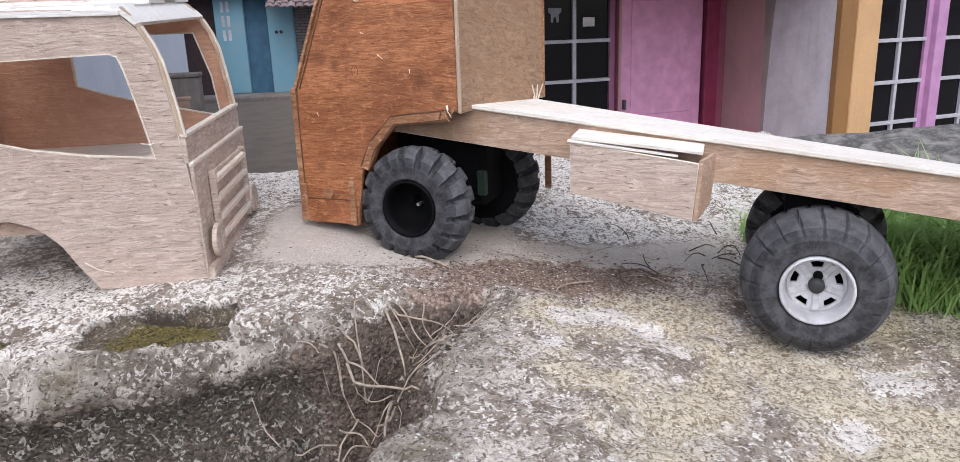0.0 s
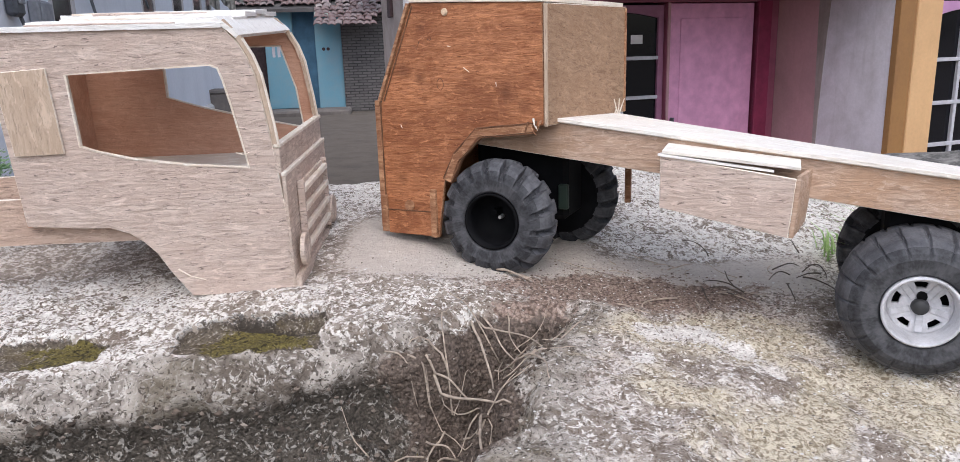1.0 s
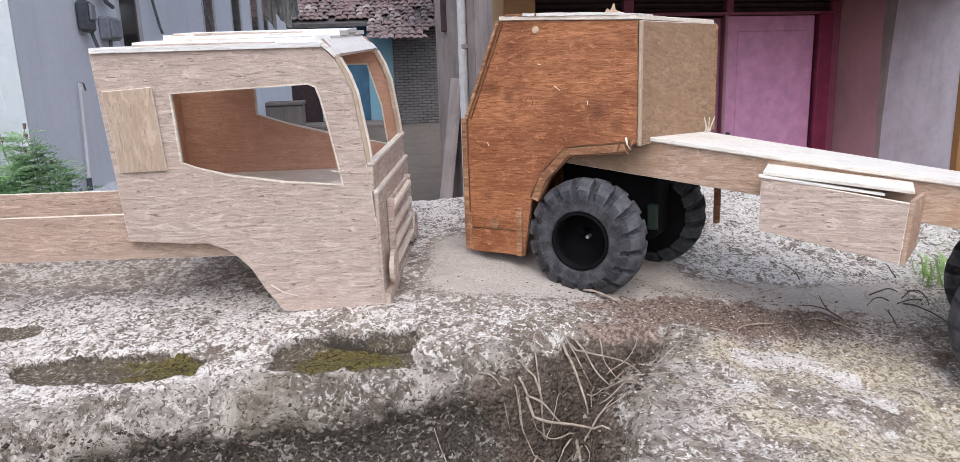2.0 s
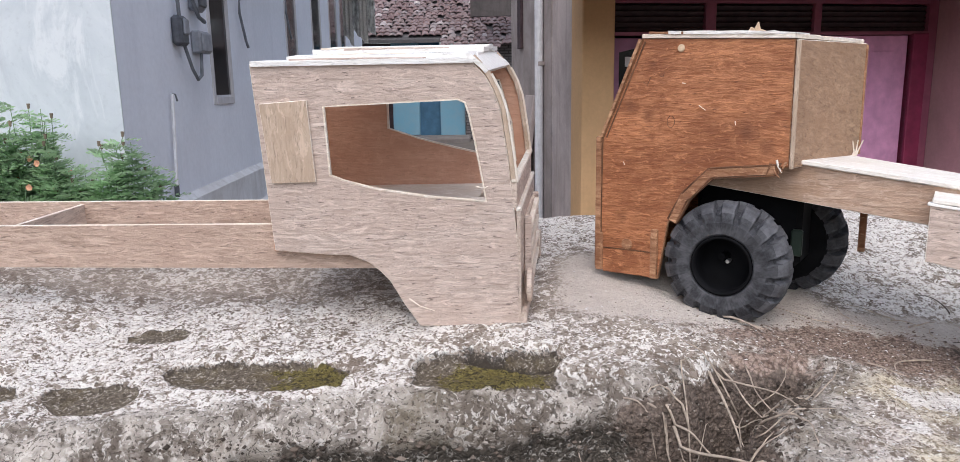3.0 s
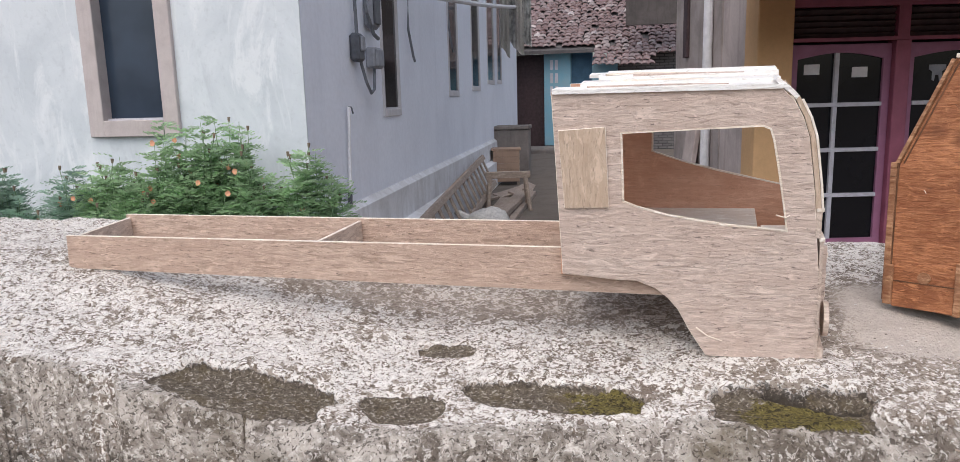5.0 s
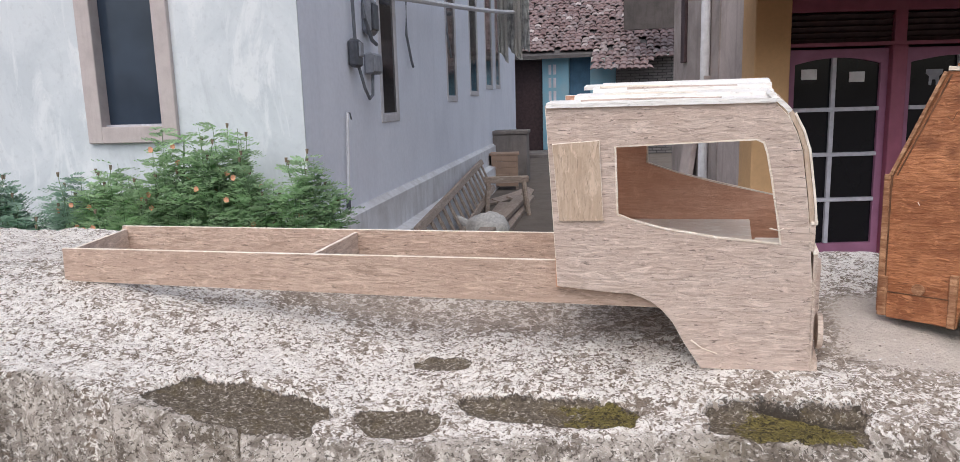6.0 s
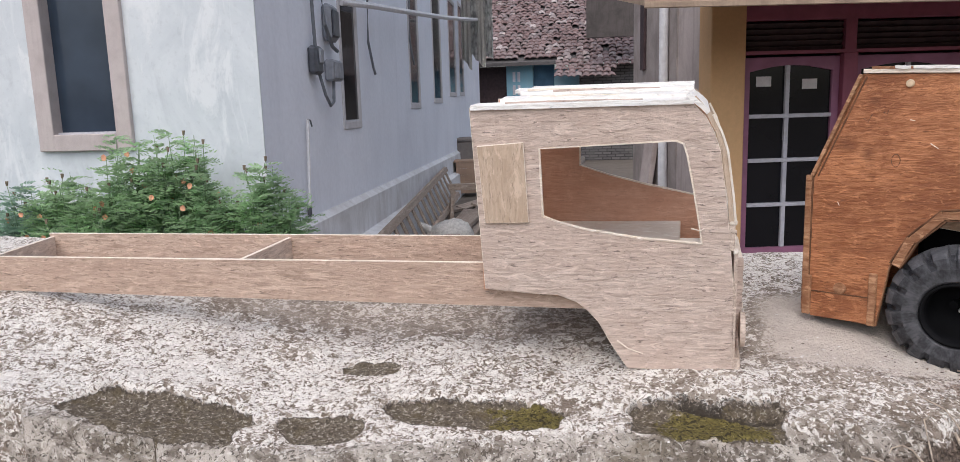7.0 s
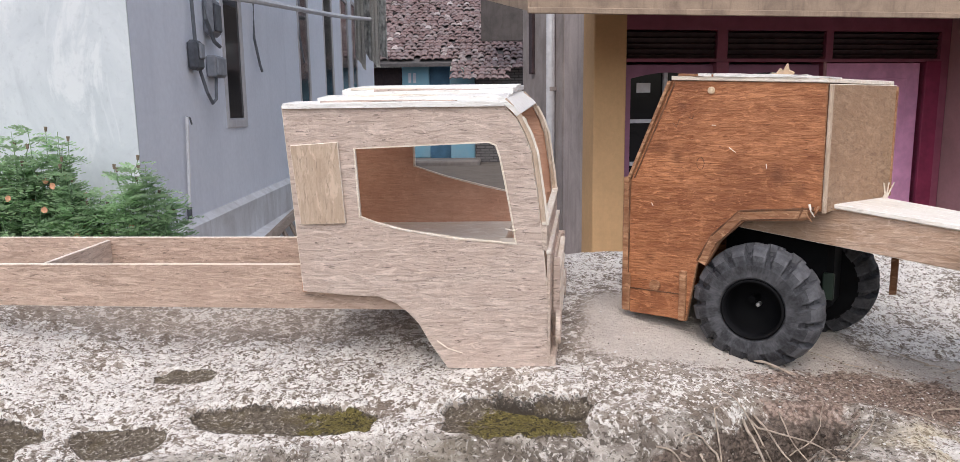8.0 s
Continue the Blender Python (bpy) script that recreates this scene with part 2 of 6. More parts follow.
def smooth01(a, b, x):
    t = np.clip((x - a) / (b - a), 0, 1)
    return t * t * (3 - 2 * t)


def lattice(seed):
    return np.random.RandomState(seed).rand(256, 256)


def value_noise(x, y, scale, seed):
    g = lattice(seed)
    x, y = x * scale + 1000, y * scale + 1000
    i, j = np.floor(x).astype(int), np.floor(y).astype(int)
    u, v = x - i, y - j
    u, v = u * u * (3 - 2 * u), v * v * (3 - 2 * v)
    f = lambda a, b: g[a % 256, b % 256]
    return (f(i, j) * (1 - u) + f(i + 1, j) * u) * (1 - v) + (f(i, j + 1) * (1 - u) + f(i + 1, j + 1) * u) * v - 0.5


def fbm(x, y, scale, octaves, seed, gain=0.5):
    return sum(gain ** k * value_noise(x, y, scale * 2 ** k, seed + k) for k in range(octaves))


# ---- the worn wall top on which the toys stand ----
EDGE_X = (-2.0, -0.36, -0.22, -0.10, 0.0, 0.07, 0.12, 0.16, 0.215, 0.25, 0.4)
EDGE_Y = (0.337, 0.346, 0.364, 0.384, 0.392, 0.406, 0.430, 0.437, 0.447, 0.30, -0.2)
RIDGE_Y = (-0.5, 0.1, 0.25, 0.30, 0.345, 0.40, 0.447, 0.6)
RIDGE_X = (0.05, 0.098, 0.113, 0.126, 0.146, 0.176, 0.208, 0.215)
PITS = ((-0.364, 0.373, 0.060, 0.025, 0.0035), (-0.163, 0.409, 0.058, 0.0175, 0.003), (-0.020, 0.414, 0.052, 0.023, 0.0045), (-0.250, 0.4575, 0.021, 0.010, 0.0015), (-0.262, 0.386, 0.028, 0.014, 0.0015))


def crack_mask(x, y):
    """The gap under the lip behind the mossy hollow: sunk, and its shade painted dark."""
    t = np.clip(((x + 0.062) * 0.080 - (y - 0.447) * 0.024) / (0.080 ** 2 + 0.024 ** 2), 0, 1)
    off = np.hypot(x + 0.062 - 0.080 * t, y - 0.447 + 0.024 * t) + 0.003 * fbm(x, y, 60, 3, 17)
    return smooth01(0.0075, 0.0015, off) * smooth01(0.15, 0.45, t)


def pit_mask(x, y, i, wob, soft=0.0):
    cx, cy, rx, ry, _ = PITS[i]
    rag = fbm(x, y, 70, 3, 61 + i)
    d = (np.abs((x - cx) / rx) ** 2.7 + np.abs((y - cy) / ry) ** 2.7) ** (1 / 2.7) + 0.30 * wob + 0.24 * rag
    return 1 - smooth01(0.93 - soft, 1.03 + soft, d)


def ground_height(x, y, fine=True):
    x, y = np.asarray(x, float), np.asarray(y, float)
    right = smooth01(0.05, 0.2, x)
    front = 0.20 + (0.13 - 0.20) * right
    h = np.where(y > 0.46, 0.125 * (y - 0.46), front * (y - 0.46))
    h = h + np.minimum(0.165 * np.clip(-0.28 - x, 0, 9), 0.052) * (1 - 0.7 * smooth01(0.48, 0.70, y)) - np.minimum(0.13 * np.clip(x - 0.1, 0, 9), 0.032) * (1 - 0.85 * smooth01(0.52, 0.72, y))
    h = h + 0.005 * fbm(x, y, 9, 3, 5) - 0.0045 - 0.16 * smooth01(0.62, 0.70, x) * smooth01(0.60, 0.66, y)
    wob = fbm(x, y, 22, 3, 11)
    mound = h + 0.006 * fbm(x, y, 30, 3, 21)
    # left slab: broken lip, then a face that falls away
    e = np.interp(x, EDGE_X, EDGE_Y) + 0.018 * wob
    d = np.clip(e - y, 0, None)
    lip = np.where(d < 0.017, 1.0 * d, np.where(d < 0.024, 0.017 + 3.5 * (d - 0.017), 0.0415 + 6.0 * (d - 0.024)))
    lip = lip - 0.05 * np.clip(d - 0.042, 0, 0.012)
    slab = h - np.clip(lip, 0, 0.5) + 0.010 * smooth01(0.02, 0.05, d) * fbm(x, y * 3, 26, 3, 71)
    # right mound: falls into the cleft
    r = np.interp(y, RIDGE_Y, RIDGE_X) + 0.03 * wob
    k = np.clip(r - x, 0, None)
    mound = mound - np.clip(np.where(k < 0.02, 0.8 * k, 0.016 + 2.4 * (k - 0.02)), 0, 0.6)
    mound = mound - 1.2 * np.clip(0.08 - y, 0, 0.4)
    slab = np.where((d > 0) | (x < r), slab, h)
    floor = -0.082 - 0.8 * np.clip(0.39 - y, 0, 0.4) + 0.02 * wob
    out = np.maximum(np.maximum(np.where((y < e) & (x > r - 0.5) & (x < 0.3), slab, np.where(y >= e, h, -1)), mound), floor)
    if fine:
        rough = 0.0030 * fbm(x, y, 48, 5, 31, 0.62) + 0.0035 * (0.25 - np.abs(fbm(x, y, 26, 3, 81)))
        calm = smooth01(0.46, 0.52, y) * (1 - smooth01(0.02, 0.12, np.abs(x - 0.14)))
        out = out + rough * (1 - 0.75 * calm)
        soil = np.clip(-(out - h) / 0.03, 0, 1)
        out = out + soil * (0.016 * fbm(x, y, 60, 4, 41, 0.7) + 0.006 * fbm(x * 1.3, y * 2.5, 24, 3, 91))
        for i, p in enumerate(PITS):
            out = out - 2.1 * p[4] * pit_mask(x, y, i, wob) * np.where(y < e - 0.01, 0.3, 1.0) * smooth01(-1.2, 0.7, (y - p[1]) / p[3])
        out = out - 0.007 * crack_mask(x, y)
    return out


def wall_top_material():
    m, n, l, b = material("weathered_concrete", 0.9, spec=0.25)
    v = coords(n, l)

    def attr(name):
        a = n.new("ShaderNodeAttribute")
        a.attribute_name = name
        return a.outputs["Fac"]

    def math2(op, p, q):
        m2 = n.new("ShaderNodeMath")
        m2.operation = op
        for i, k in enumerate((p, q)):
            if isinstance(k, (int, float)):
                m2.inputs[i].default_value = k
            else:
                l.new(k, m2.inputs[i])
        return m2.outputs[0]

    def torn(name, tex, k, lo, hi):
        """A soft mask given a ragged, crisp edge by a texture."""
        return ramp(n, l, math2("ADD", attr(name), math2("MULTIPLY", math2("SUBTRACT", tex, 0.5), k)), [(lo, 0.0), (hi, 1.0)])

    def cells(scale):
        t = n.new("ShaderNodeTexVoronoi")
        t.inputs["Scale"].default_value = scale
        warp = n.new("ShaderNodeTexNoise")
        warp.inputs["Scale"].default_value = scale * 0.7
        shift = n.new("ShaderNodeVectorMath")
        shift.operation = "MULTIPLY_ADD"
        shift.inputs[1].default_value = (1.2 / scale,) * 3
        l.new(v, warp.inputs["Vector"])
        l.new(warp.outputs["Color"], shift.inputs[0])
        l.new(v, shift.inputs[2])
        l.new(shift.outputs["Vector"], t.inputs["Vector"])
        return t

    def over(a, k):
        return math2("MULTIPLY", math2("SUBTRACT", a, 0.5), k)

    big = noise_tex(n, l, v, 11, 5, 0.6, 0.6)
    mid = noise_tex(n, l, v, 46, 6, 0.66, 0.9)
    fine = noise_tex(n, l, v, 215, 4, 0.62, 1.0)
    fleck = noise_tex(n, l, v, 340, 3, 0.58, 1.0)
    tiny = noise_tex(n, l, v, 620, 3, 0.6, 0.5)
    clod = cells(420)
    crumb = n.new("ShaderNodeSeparateColor")
    l.new(clod.outputs["Color"], crumb.inputs[0])
    grain = [mix(n, l, 0.6, q, ramp(n, l, fleck, [(0.36, 0.0), (0.62, 1.0)])) for q in crumb.outputs[:3]]
    # Clod edges are coloured darker, for the shade between crumbs.
    gap_shade = ramp(n, l, clod.outputs["Distance"], [(0.45, 0.0), (0.75, 1.0)])
    grey = mix(n, l, ramp(n, l, mid, [(0.3, 0.0), (0.7, 1.0)]), (0.22, 0.175, 0.14), (0.44, 0.375, 0.315))
    lichen = mix(n, l, ramp(n, l, fine, [(0.34, 0.0), (0.62, 1.0)]), (0.59, 0.53, 0.475), (0.81, 0.77, 0.72))
    # white crust: crisp islands, thick in some places and worn off in others
    cov = math2("ADD", math2("ADD", fine, over(mid, 0.35)), over(big, 0.4))
    cov = math2("ADD", cov, math2("MULTIPLY", math2("SUBTRACT", attr("lichen"), 1.0), 0.32))
    col = mix(n, l, ramp(n, l, cov, [(0.39, 0.0), (0.47, 1.0)]), grey, lichen)
    specks = ramp(n, l, math2("ADD", fleck, over(mid, 0.35)), [(0.385, 1.0), (0.46, 0.0)])
    specks = math2("MULTIPLY", specks, math2("SUBTRACT", 1.0, math2("MULTIPLY", attr("smooth_patch"), 0.8)))
    col = mix(n, l, specks, col, (0.17, 0.13, 0.10))
    col = mix(n, l, ramp(n, l, tiny, [(0.30, 0.6), (0.36, 0.0)]), col, (0.13, 0.10, 0.08))
    worn = mix(n, l, ramp(n, l, fleck, [(0.40, 0.0), (0.56, 1.0)]), (0.22, 0.175, 0.145), (0.66, 0.59, 0.53))
    col = mix(n, l, torn("brown", mix(n, l, 0.5, mid, big), 3.2, 0.34, 0.64), col, worn)
    col = mix(n, l, ramp(n, l, mix(n, l, 0.35, mid, big), [(0.33, 0.5), (0.39, 0.0)]), col, (0.27, 0.215, 0.175))
    dirty = mix(n, l, ramp(n, l, mid, [(0.40, 0.0), (0.60, 1.0)]), (0.15, 0.122, 0.098), (0.50, 0.445, 0.39))
    dirty = mix(n, l, ramp(n, l, fine, [(0.54, 0.0), (0.61, 0.8)]), dirty, (0.66, 0.61, 0.555))
    dirty = mix(n, l, ramp(n, l, big, [(0.52, 0.0), (0.64, 0.55)]), dirty, (0.15, 0.12, 0.075))
    dirty = mix(n, l, ramp(n, l, fleck, [(0.39, 0.85), (0.44, 0.0)]), dirty, (0.075, 0.06, 0.046))
    col = mix(n, l, torn("grime", mid, 2.2, 0.38, 0.62), col, dirty)
    even = mix(n, l, ramp(n, l, fine, [(0.3, 0.0), (0.7, 1.0)]), (0.49, 0.43, 0.375), (0.62, 0.555, 0.495))
    col = mix(n, l, torn("smooth_patch", fine, 0.9, 0.45, 0.70), col, even)
    tan = mix(n, l, ramp(n, l, fleck, [(0.40, 0.0), (0.54, 1.0)]), (0.30, 0.235, 0.15), (0.66, 0.58, 0.42))
    col = mix(n, l, math2("MULTIPLY", torn("ochre", big, 3.0, 0.50, 0.80), 0.7), col, tan)
    col = mix(n, l, torn("crust", mix(n, l, 0.5, mid, fine), 2.4, 0.45, 0.62), col, mix(n, l, specks, lichen, (0.24, 0.195, 0.16)))
    earth = mix(n, l, grain[0], (0.19, 0.125, 0.095), (0.45, 0.345, 0.285))
    earth = mix(n, l, math2("MULTIPLY", gap_shade, 0.7), earth, (0.07, 0.045, 0.034))
    col = mix(n, l, torn("earth", mid, 2.0, 0.42, 0.60), col, earth)
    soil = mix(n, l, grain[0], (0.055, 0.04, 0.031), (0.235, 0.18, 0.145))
    soil = mix(n, l, math2("MULTIPLY", gap_shade, 0.4), soil, (0.028, 0.021, 0.017))
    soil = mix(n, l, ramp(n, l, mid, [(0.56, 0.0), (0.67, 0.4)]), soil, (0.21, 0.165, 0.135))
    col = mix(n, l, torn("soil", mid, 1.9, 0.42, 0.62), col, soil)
    # Face below the lip: dark crumbs, with the lip's shade in the colour.
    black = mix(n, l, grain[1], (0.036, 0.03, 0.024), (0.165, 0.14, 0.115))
    black = mix(n, l, math2("MULTIPLY", gap_shade, 0.35), black, (0.024, 0.02, 0.016))
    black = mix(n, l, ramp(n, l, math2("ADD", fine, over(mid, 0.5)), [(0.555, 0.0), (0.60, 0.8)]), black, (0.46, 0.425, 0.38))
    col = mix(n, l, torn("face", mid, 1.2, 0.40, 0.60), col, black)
    pit = mix(n, l, grain[2], (0.06, 0.047, 0.034), (0.22, 0.18, 0.135))
    pit = mix(n, l, ramp(n, l, fleck, [(0.58, 0.0), (0.62, 0.7)]), pit, (0.50, 0.455, 0.40))
    pit = mix(n, l, ramp(n, l, mid, [(0.50, 0.0), (0.66, 0.6)]), pit, (0.12, 0.09, 0.045))
    col = mix(n, l, torn("pit", fine, 0.5, 0.50, 0.54), col, pit)
    # Dark line painted round each pit as the shade of its rim.
    lip = ramp(n, l, math2("ADD", attr("pit"), over(fine, 0.5)), [(0.46, 0.0), (0.52, 0.85), (0.60, 0.0)])
    col = mix(n, l, lip, col, (0.055, 0.042, 0.034))
    moss = mix(n, l, grain[1], (0.055, 0.044, 0.014), (0.185, 0.15, 0.042))
    moss = mix(n, l, ramp(n, l, fleck, [(0.40, 0.9), (0.46, 0.0)]), moss, (0.03, 0.024, 0.012))
    moss = mix(n, l, ramp(n, l, tiny, [(0.60, 0.0), (0.68, 0.7)]), moss, (0.34, 0.28, 0.13))
    col = mix(n, l, math2("MULTIPLY", torn("moss", mix(n, l, 0.5, fine, mid), 2.8, 0.46, 0.60), 0.95), col, moss)
    # The gap's shade and dark algae, both put into the colour.
    col = mix(n, l, math2("MULTIPLY", torn("crack_shade", mix(n, l, 0.5, fine, tiny), 2.4, 0.45, 0.70), 0.9), col, (0.05, 0.04, 0.03))
    l.new(col, b.inputs["Base Color"])
    loose = math2("MAXIMUM", math2("MAXIMUM", attr("soil"), attr("face")), math2("MAXIMUM", attr("earth"), attr("moss")))
    relief = mix(n, l, 0.5, mix(n, l, 0.5, fine, mid), fleck)
    bump(n, l, b, mix(n, l, math2("MULTIPLY", loose, 0.4), relief, math2("SUBTRACT", 1.0, clod.outputs["Distance"])), 1.0, 0.0045)
    return m


def build_wall_top():
    xs = np.concatenate([np.linspace(-2.6, -0.95, 60)[:-1], np.arange(-0.95, 0.75, 0.0025), np.linspace(0.75, 2.4, 60)[1:]])
    ys = np.concatenate([np.linspace(-0.30, 0.16, 30)[:-1], np.arange(0.16, 0.46, 0.0022), np.arange(0.46, 0.79, 0.004)])
    X, Y = np.meshgrid(xs, ys)
    back = 0.725 + 0.055 * smooth01(0.12, 0.35, X) + 0.012 * fbm(X, Y * 0, 14, 3, 51)
    Yb = np.where(Y > 0.68, np.minimum(Y, back), Y)
    Z = ground_height(X, Yb)
    edge_y = np.interp(X, EDGE_X, EDGE_Y) + 0.018 * fbm(X, Yb, 22, 3, 11)
    drop = np.clip(edge_y - Yb, 0, None)
    under = smooth01(0.018, 0.024, drop) * (1 - smooth01(0.031, 0.043, drop)) * smooth01(0.10, 0.05, X)
    Yb = Yb + (0.014 + 0.006 * fbm(X, Yb * 0, 30, 2, 15)) * under
    nx, ny = len(xs), len(ys)
    # skirt: the wall's faces going down
    v = np.stack([X, Yb, Z], -1).reshape(-1, 3)
    idx = np.arange(nx * ny).reshape(ny, nx)
    quads = np.stack([idx[:-1, :-1], idx[:-1, 1:], idx[1:, 1:], idx[1:, :-1]], -1).reshape(-1, 4)
    rim = np.concatenate([idx[0, :], idx[1:, -1], idx[-1, -2::-1], idx[-2:0:-1, 0]])
    low = v[rim].copy()
    low[:, 2] = -1.25
    faces = quads.tolist()
    base, cnt = len(v), len(rim)
    for i in range(cnt):
        j = (i + 1) % cnt
        faces.append([int(rim[i]), base + i, base + j, int(rim[j])])
    v = np.concatenate([v, low])
    me = bpy.data.meshes.new("wall_top")
    me.from_pydata(v.tolist(), [], faces)
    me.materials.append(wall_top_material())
    me.polygons.foreach_set("use_smooth", [True] * len(me.polygons))
    x, y, z = v[:, 0], v[:, 1], v[:, 2]
    wob = fbm(x, y, 22, 3, 11)
    e = np.interp(x, EDGE_X, EDGE_Y)
    r = np.interp(y, RIDGE_Y, RIDGE_X)
    pits = np.max([pit_mask(x, y, i, wob, 0.25) for i in range(len(PITS))], axis=0)
    in_b = pit_mask(x, y, 1, wob, 0.1) * smooth01(-0.165, -0.115, x + 0.03 * wob)
    in_c = pit_mask(x, y, 2, wob, 0.1) * smooth01(-0.09, -0.02, x + 0.04 * wob) * (1 - smooth01(-0.005, 0.035, x)) * (1 - smooth01(0.415, 0.445, y + 0.02 * wob))
    front = np.where(y > 0.46, 0.125, 0.20 - 0.07 * smooth01(0.05, 0.2, x))
    top = front * (y - 0.46) - 0.0045 + np.minimum(0.165 * np.clip(-0.28 - x, 0, 9), 0.052) * (1 - 0.7 * smooth01(0.48, 0.70, y)) - np.minimum(0.13 * np.clip(x - 0.1, 0, 9), 0.032)
    # Darker with the drop below the lip: dark earth plus the shade under it.
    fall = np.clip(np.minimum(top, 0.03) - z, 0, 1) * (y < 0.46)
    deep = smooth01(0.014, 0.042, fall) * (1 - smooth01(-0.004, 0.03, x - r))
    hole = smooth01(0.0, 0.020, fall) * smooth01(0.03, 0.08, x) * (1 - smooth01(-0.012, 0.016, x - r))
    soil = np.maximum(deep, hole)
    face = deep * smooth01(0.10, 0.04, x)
    green = smooth01(0.06, 0.0, np.abs(x - 0.055)) * smooth01(0.02, 0.05, fall) * (x < r)
    moss = np.clip(in_b + in_c + 0.24 * green, 0, 1)
    gap = smooth01(0.45, 0.50, y) * smooth01(-0.01, 0.07, x) * (1 - smooth01(0.56, 0.66, y)) * (1 - smooth01(0.20, 0.29, x))
    gap = np.maximum(gap, 0.72 * smooth01(0.455, 0.475, y) * smooth01(0.54, 0.52, y) * smooth01(0.18, 0.24, x) * smooth01(0.46, 0.40, x))
    gap = np.maximum(gap, 0.50 * smooth01(0.49, 0.53, y) * smooth01(0.64, 0.58, y) * smooth01(-0.50, -0.38, x) * smooth01(0.0, -0.05, x))
    lich = np.clip(1 - 0.8 * gap - 0.1 * smooth01(0.10, 0.22, x) * smooth01(0.52, 0.47, y) - 0.22 * smooth01(-0.14, -0.02, x) * smooth01(0.48, 0.45, y), 0, 1)
    earth = smooth01(1.3, 0.2, np.abs((x - 0.25) / 0.14)) * smooth01(1.3, 0.0, np.abs((y - 0.462) / 0.042))
    earth = np.maximum(earth, 0.9 * np.exp(-((x - 0.165) / 0.035) ** 2 - ((y - 0.435) / 0.014) ** 2))
    # Browner worn crust, with some of the trucks' shade painted in under them.
    brown = np.clip(smooth01(0.42, 0.50, y) * smooth01(0.56, 0.50, y) * (0.30 + 0.35 * smooth01(-0.02, 0.06, x)) + 0.45 * smooth01(0.10, 0.17, x) * smooth01(0.54, 0.49, y), 0, 0.9)
    grime = np.maximum(0.95 * smooth01(0.022, -0.006, y - e) * smooth01(0.14, 0.08, x), 0.85 * smooth01(0.065, 0.010, x - r) * smooth01(-0.03, -0.005, x - r) * smooth01(0.46, 0.42, y))
    ochre = smooth01(0.13, 0.25, x) * smooth01(0.47, 0.40, y) * 0.7
    crust = sum(np.exp(-((x - a) / r) ** 2 - ((y - b) / (0.7 * r)) ** 2) for a, b, r in ((0.243, 0.398, 0.018), (0.272, 0.399, 0.02), (0.293, 0.375, 0.016), (0.299, 0.348, 0.014), (0.22, 0.36, 0.012), (0.40, 0.35, 0.03), (0.42, 0.30, 0.025), (0.36, 0.26, 0.02), (0.18, 0.455, 0.014), (0.21, 0.46, 0.012)))
    crack_shade = crack_mask(x, y)
    for name, val in (("crack_shade", crack_shade), ("crust", crust), ("lichen", lich), ("soil", soil), ("pit", pits), ("moss", moss), ("earth", earth), ("ochre", ochre), ("brown", brown), ("grime", grime), ("face", face), ("smooth_patch", gap)):
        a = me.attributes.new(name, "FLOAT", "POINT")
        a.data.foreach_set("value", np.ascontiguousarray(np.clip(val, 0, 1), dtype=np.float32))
    ob = new("ground_wall_top", me)
    return tagged(ob, "weathered concrete wall top with lichen, moss pits and a broken lip", "wall top", kind="structure")


wall_top = build_wall_top()


# ---- toy truck with the bare cab and long frame ----
T = 0.003
A_OUT = [(-0.173, 0.179), (-0.1665, 0.0535), (-0.130, 0.0500), (-0.1155, 0.0495), (-0.103, 0.0445), (-0.095, 0.038), (-0.088, 0.030), (-0.080, 0.015), (-0.0685, -0.003), (0.002, -0.0035), (0.001, 0.05), (-0.003, 0.09), (-0.006, 0.117), (-0.0105, 0.147), (-0.0145, 0.159), (-0.020, 0.169), (-0.029, 0.1785)]
A_WIN = [(-0.127, 0.151), (-0.1255, 0.105), (-0.117, 0.1015), (-0.096, 0.0955), (-0.058, 0.089), (-0.0205, 0.0857), (-0.023, 0.102), (-0.0275, 0.128), (-0.031, 0.145), (-0.0335, 0.1525), (-0.038, 0.1545)]
A_FAR_WIN = [(-0.1065, 0.160), (-0.1065, 0.121), (-0.085, 0.112), (-0.06, 0.1035), (-0.03, 0.0955), (-0.0125, 0.0915), (-0.016, 0.125), (-0.026, 0.160)]
WA = 0.145


